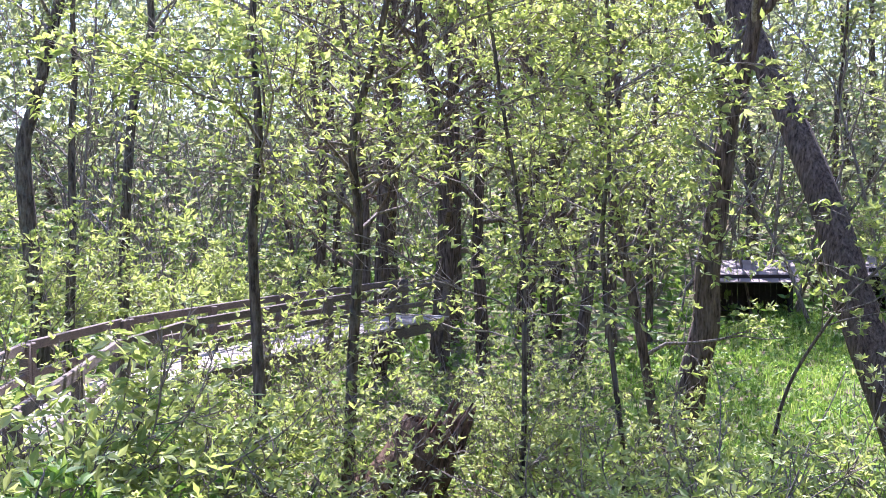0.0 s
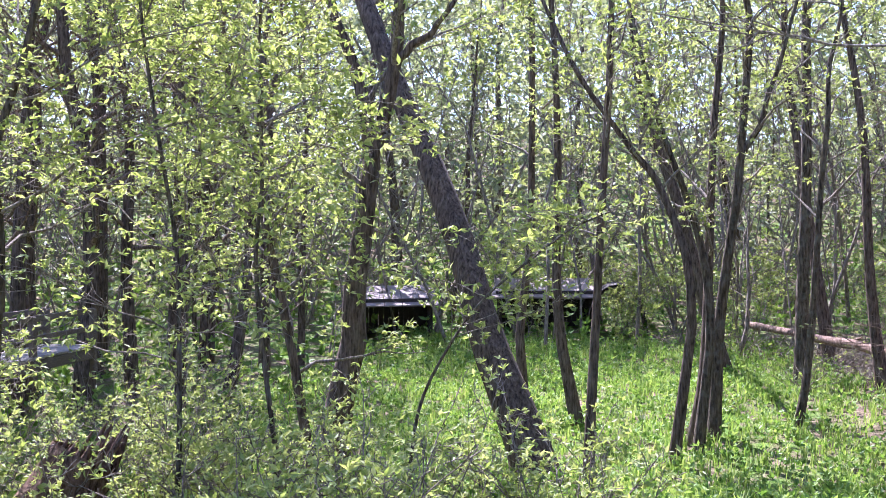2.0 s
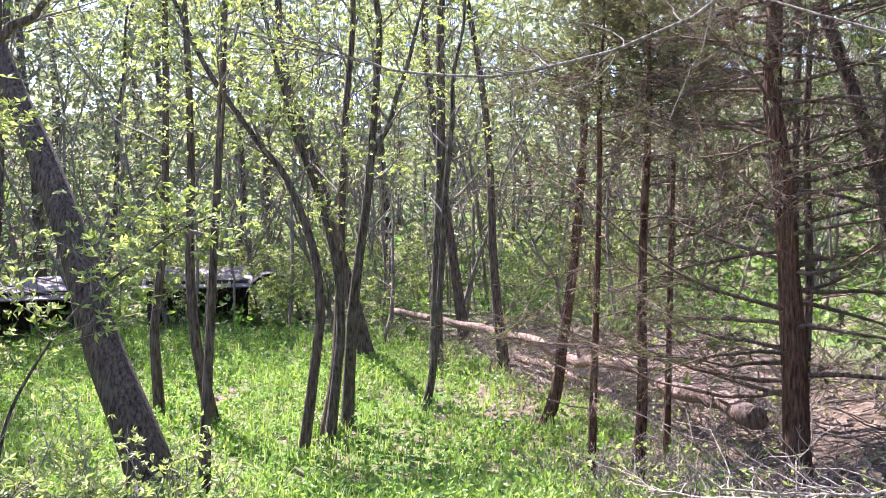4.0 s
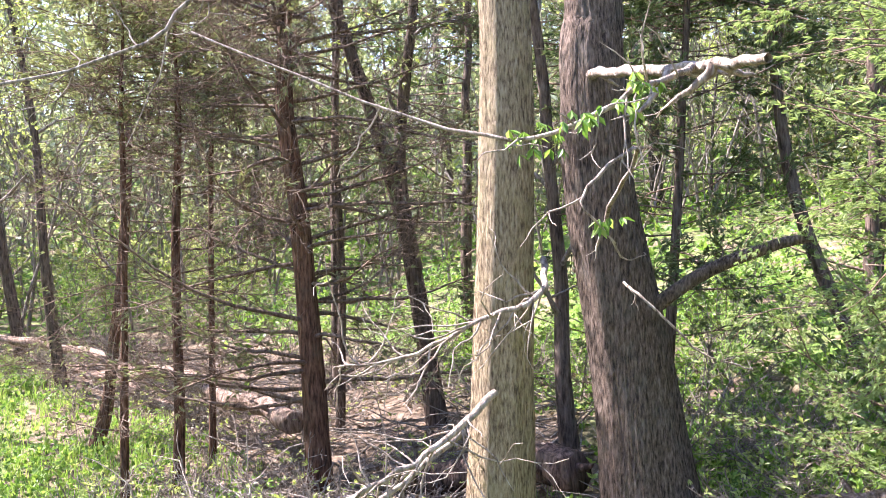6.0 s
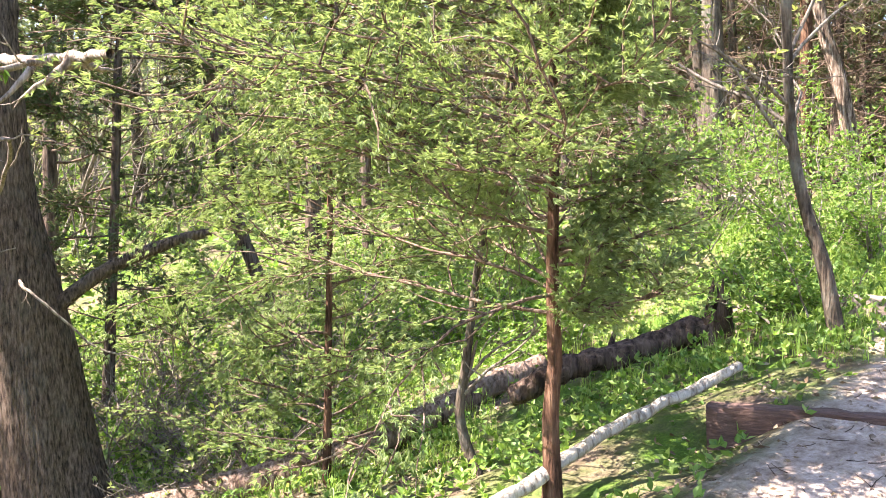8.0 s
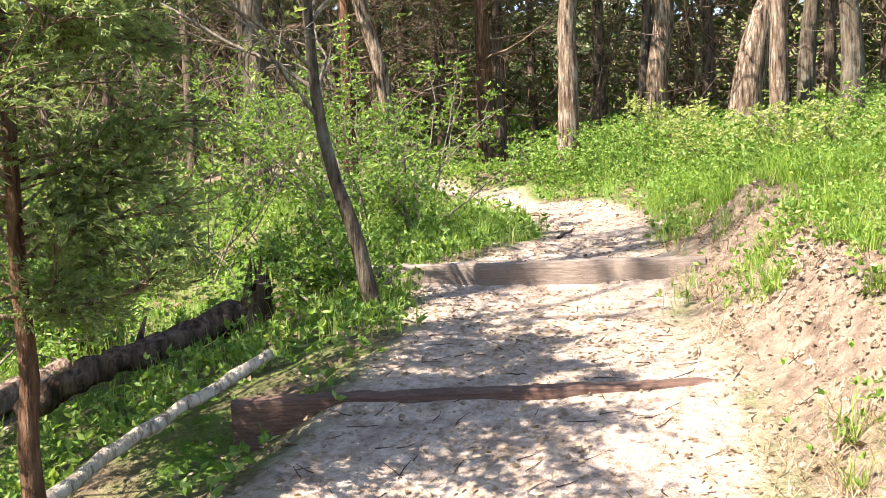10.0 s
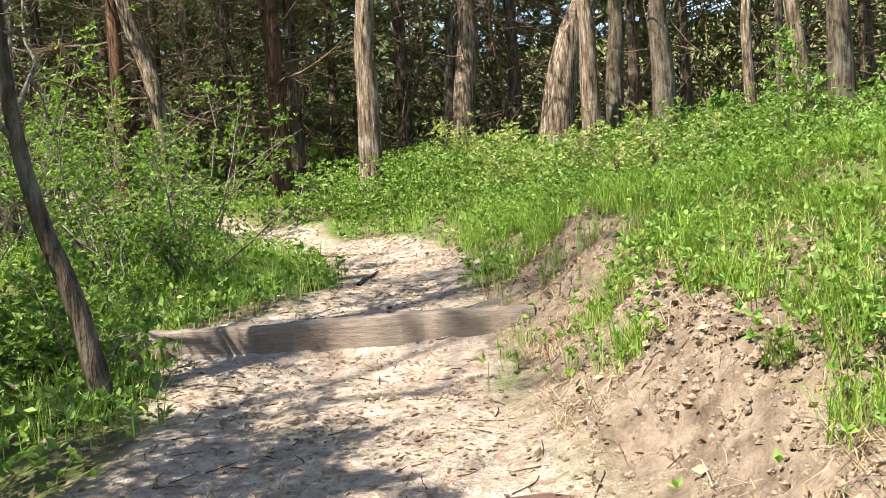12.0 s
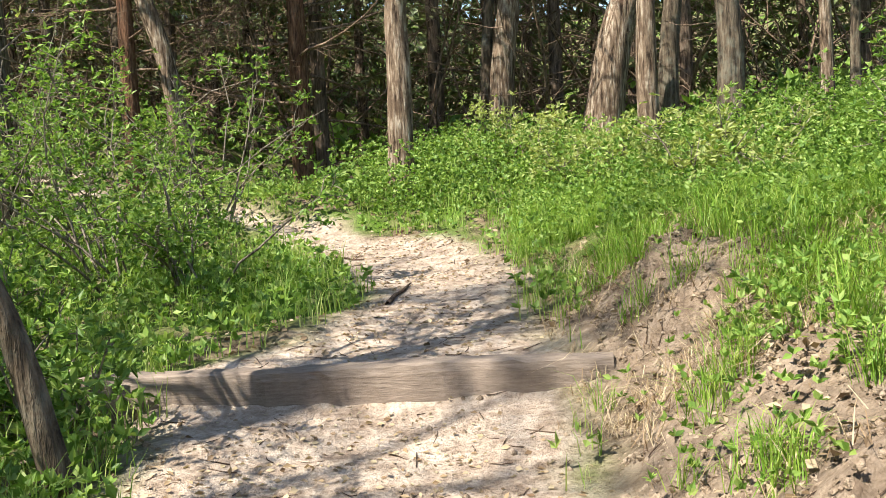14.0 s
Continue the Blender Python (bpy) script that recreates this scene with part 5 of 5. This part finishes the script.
def herbs(name, label, P, g, height, fan, size, mat=LEAF_HERB, tiers=2, width=0.28):
    sh = Shape()
    n = len(P)
    for k in range(tiers):
        q = P + np.stack([g.normal(0, 0.04, n), g.normal(0, 0.04, n), height * g.uniform(0.25, 1.1, n) * (k + 1) / tiers], 1)
        sprigs(sh, q, np.tile((0, 0, 0.25), (n, 1)), size, g, fan, width, 1.0)
    tagged(new(name, sh.mesh(name, mat, False)), label, "plants", kind="stuff")


LYING = (((-1.85, 5.6), (-1.2, 8.5)), ((-6.43, 6.58), (-5.4, 7.62)), ((-5.4, 7.62), (-4.66, 8.47)), ((-4.66, 8.47), (-4.0, 10.1)), ((-3.28, 8.92), (-2.2, 10.2)))


def beside_logs(x, y):
    """Few plants stand close to the fallen logs."""
    near = np.full(np.shape(x), 9.0)
    for (ax, ay), (bx, by) in LYING:
        t = np.clip(((x - ax) * (bx - ax) + (y - ay) * (by - ay)) / ((bx - ax) ** 2 + (by - ay) ** 2), 0, 1)
        near = np.minimum(near, np.hypot(x - ax - t * (bx - ax), y - ay - t * (by - ay)))
    return sstep(0.12, 0.5, near)


def near_rule(x, y):
    return clear(x, y) * np.clip(0.75 + vnoise(x, y, 0.8, 21) * 1.6, 0.05, 1) * beside_logs(x, y)


def tuft_rule(x, y):
    """Grass on the bank stands in tufts, sparse on the broken edge and thick above it."""
    r = x - trail_x(y) - trail_half(y)
    return sstep(0.05, 0.4, r) * np.clip(sstep(0.35, 0.9, r) * 0.85 + 0.4 * sstep(9.6, 10.6, y) + (vnoise(x, y, 2.4, 22) + vnoise(x, y, 6.0, 23) * 0.6) * 2.2 - 0.1, 0, 1)


P, g = scatter(31, 11000, 0.4, 6.5, 5.0, 18, tuft_rule)
blades("bank_grass", "bright spring grass tufts on the trail bank", P, g, 0.21, 26, 0.0019, LEAF_BANK, 0.8)
P, g = scatter(43, 30000, 0.5, 6.5, 5.0, 18, lambda x, y: tuft_rule(x, y) * np.clip(0.7 + vnoise(x, y, 1.4, 35) * 2, 0, 1))
herbs("bank_herbs", "low leafy green plants on the bank", P, g, 0.24, 6, 0.032)
P, g = scatter(44, 15000, -1.5, 8, 12.2, 20, lambda x, y: clear(x, y) * sstep(0.3, 1.0, x - trail_x(y) - trail_half(y)) * np.clip(0.75 + vnoise(x, y, 0.7, 36) * 1.8, 0.1, 1))
herbs("bank_undergrowth", "knee-high leafy plants crowding the top of the bank", P, g, 0.55, 6, 0.04, LEAF_HERB, 5)
P, g = scatter(41, 8000, 0.6, 3.0, 4.5, 12.5, lambda x, y: sstep(-0.1, 0.3, x - trail_x(y) - trail_half(y)) * np.clip(0.4 + vnoise(x, y, 1.5, 34) * 1.8, 0.03, 1))
blades("dry_grass", "tan dead grass lying over the eroded bank", P, g, 0.1, 6, 0.0018, LEAF_DEAD, 1.9)
P, g = scatter(45, 7000, 0.7, 3.4, 4.5, 13, lambda x, y: sstep(0.0, 0.4, x - trail_x(y) - trail_half(y)) * np.clip(0.35 + vnoise(x, y, 1.6, 37) * 1.8, 0.03, 1))
sh = Shape()
leaves(sh, P + (0, 0, 0.01), g.normal(0, 1, P.shape) * (1, 1, 0.35), 0.042, 0.3, g)
tagged(new("bank_leaves", sh.mesh("bank_leaves", LEAF_LITTER, False)), "curled tan dead leaves caught on the bank", "leaves", kind="stuff")
P, g = scatter(32, 28000, -8, 0.72, 5.0, 18, near_rule)
herbs("slope_herbs", "low leafy green plants on the wooded slope", P[::2], g, 0.15, 4, 0.055)
P2 = P[1::2]
blades("slope_grass", "thin spring grass on the wooded slope", P2[(P2[:, 1] > 9) | (P2[:, 0] < -3)], g, 0.18, 4)
P, g = scatter(33, 24000, -28, -6, -12, 6, lambda x, y: sstep(-5.5, -9, x) * np.clip(0.8 + vnoise(x, y, 0.5, 41) * 1.3, 0.1, 1) * np.where(x < -10, 1.0, 0.5) * sstep(0.4, -0.1, y - glade_edge(x) + vnoise(x, y, 0.6, 44)))
blades("glade_grass", "lush sunlit grass covering the glade", P[::2], g, 0.3, 6, 0.009)
herbs("glade_herbs", "bright low plants covering the glade", P[1::2], g, 0.3, 4, 0.1)
P, g = scatter(34, 15000, -12, 0, -12, 4.5, lambda x, y: clear(x, y) * np.clip(0.6 + vnoise(x, y, 0.7, 51) * 1.6, 0.02, 1))
herbs("hillside_herbs", "leafy undergrowth on the hillside", P[::2], g, 0.3, 4, 0.075)
P, g = scatter(35, 13000, -55, 30, -45, 50, lambda x, y: sstep(13, 18, np.hypot(x + 4, y - 4)) * np.where((x < -9) & (x > -27) & (y > -11) & (y < 5), 0.0, 0.9))
herbs("woodland_herbs", "green woodland undergrowth under the far trees", P, g, 0.7, 4, 0.24, LEAF_HERB)
P, g = scatter(40, 9000, -16, -5.5, 5.5, 18, lambda x, y: np.clip(0.7 + vnoise(x, y, 0.6, 81) * 1.6, 0.05, 1) * lushness(x, y) * beside_logs(x, y))
herbs("hollow_herbs", "lush green plants in the hollow below the trail", P, g, 0.3, 4, 0.075)
P, g = scatter(36, 30000, -7, 4, 1, 15, lambda x, y: np.clip(0.35 + vnoise(x, y, 1.0, 61) * 1.6, 0.02, 1) * (1 - 0.85 * sstep(0.2, -0.2, np.abs(x - trail_x(y)) - trail_half(y))))
sh = Shape()
leaves(sh, P + (0, 0, 0.012), g.normal(0, 1, P.shape) * (1, 1, 0.3), 0.042, 0.3, g)
tagged(new("fallen_leaves", sh.mesh("fallen_leaves", LEAF_LITTER, False)), "dry tan fallen leaves scattered on soil", "leaves", kind="stuff")


P, g = scatter(37, 24000, -1.6, 2.2, 2.5, 14.5, lambda x, y: np.clip(trodden(x, y), 0, 1) * np.clip(0.5 + vnoise(x, y, 2.0, 71) * 1.8, 0.05, 1))
sh = Shape()
leaves(sh, P + (0, 0, 0.004), g.normal(0, 1, P.shape) * (1, 1, 0.12), 0.03, 0.3, g)
tagged(new("trail_litter", sh.mesh("trail_litter", LEAF_DEAD, False)), "crumbled leaf bits strewn on the sandy trail", "litter", kind="stuff")
P, g = scatter(38, 1300, -1.5, 2.4, 3.0, 14.5, lambda x, y: np.clip(trodden(x, y), 0, 1))
sh = Shape()
for q in P:
    a, L = g.uniform(0, np.pi), g.uniform(0.03, 0.14)
    d = np.array([np.cos(a), np.sin(a), 0.0]) * L
    w = q + d
    w[2] = land(w[0], w[1]) + 0.004
    tube(sh, np.array([q + (0, 0, 0.004), (q + w) / 2 + g.normal(0, 0.006, 3) * (1, 1, 0.3), w]), [0.003, 0.0025, 0.0015], 3)
tagged(new("trail_twigs", sh.mesh("trail_twigs", ROT)), "small dark twigs scattered along the trail", "litter", kind="stuff")
P, g = scatter(39, 2400, -1.5, 2.0, 3.0, 14.0, lambda x, y: np.clip(trodden(x, y), 0, 1) * 0.8)
sh = Shape()
for q in P:
    r = 0.004 + 0.014 * g.random() ** 3
    tube(sh, np.array([q - (0, 0, r), q + (0, 0, r * 0.1), q + (0, 0, r * 0.8)]), [r * 0.9, r, r * 0.25], 5, 0.15, int(g.integers(1e6)))
tagged(new("trail_pebbles", sh.mesh("trail_pebbles", SOIL)), "pale crumbs of soil and small pebbles", "litter", kind="stuff")
P, g = scatter(42, 20000, 0.8, 2.8, 4.5, 12.0, lambda x, y: sstep(-0.15, 0.15, x - trail_x(y) - trail_half(y)) * sstep(1.3, 0.7, x - trail_x(y) - trail_half(y)))
sh = Shape()
for q in P:
    r = 0.004 + 0.016 * g.random() ** 3
    tube(sh, np.array([q - (0, 0, r), q + g.normal(0, r * 0.3, 3), q + (0, 0, r * 0.6)]), [r * 0.9, r, r * 0.3], 6, 0.2, int(g.integers(1e6)))
tagged(new("soil_clods", sh.mesh("soil_clods", SOIL, False)), "crumbling brown soil clods on the eroded bank", "soil", kind="stuff")


P, g = scatter(46, 5200, -28, -5.5, -4, 9.5, lambda x, y: sstep(-0.6, 0.4, y - glade_edge(x)) * sstep(6.0, 4.0, y - glade_edge(x)) * 0.9)
sh = Shape()
for q in P:
    a, L = g.uniform(0, 2 * np.pi), g.uniform(0.3, 1.5)
    line = wander(g, q + (0, 0, 0.03), (np.cos(a), np.sin(a), g.uniform(0.0, 0.5)), L, 5, 0.22, -0.06)
    tube(sh, line, np.linspace(g.uniform(0.006, 0.02), 0.003, 5), 4)
tagged(new("fallen_sticks", sh.mesh("fallen_sticks", TWIG)), "dead grey sticks strewn over the dry stream bank", "sticks", kind="stuff")
P, g = scatter(47, 9000, -28, -5.5, -4, 9.5, lambda x, y: sstep(-0.6, 0.4, y - glade_edge(x)) * sstep(6.5, 4.0, y - glade_edge(x)) * 0.9)
sh = Shape()
leaves(sh, P + (0, 0, 0.015), g.normal(0, 1, P.shape) * (1, 1, 0.3), 0.09, 0.3, g)
tagged(new("stream_leaves", sh.mesh("stream_leaves", LEAF_LITTER, False)), "brown dead leaves on the dry stream bank", "leaves", kind="stuff")


# ---- sticks on the trail ----
def stick(seed, x, y, length, turn, r, label):
    g = np.random.default_rng(seed)
    a = radians(turn)
    q = np.linspace(-0.5, 0.5, 8) * length
    px, py = x + np.cos(a) * q, y + np.sin(a) * q + g.normal(0, 0.01, 8)
    sh = Shape()
    o = np.array([x, y, lz(x, y)])
    tube(sh, np.stack([px, py, land(px, py) + r * 0.7], 1) - o, np.linspace(r, r * 0.4, 8), 6, 0.1, seed)
    ob = new("stick", sh.mesh("stick", ROT))
    ob.location = o
    tagged(ob, label, "stick", "sticks on the trail")


stick(1, -0.27, 12.1, 0.6, 84, 0.016, "short dark stick lying on pale sand")
stick(2, -0.95, 13.3, 0.5, 10, 0.014, "thin dark stick at the bend of the trail")
stick(3, 0.25, 6.6, 0.7, 12, 0.016, "dark root-like stick across the sandy trail")
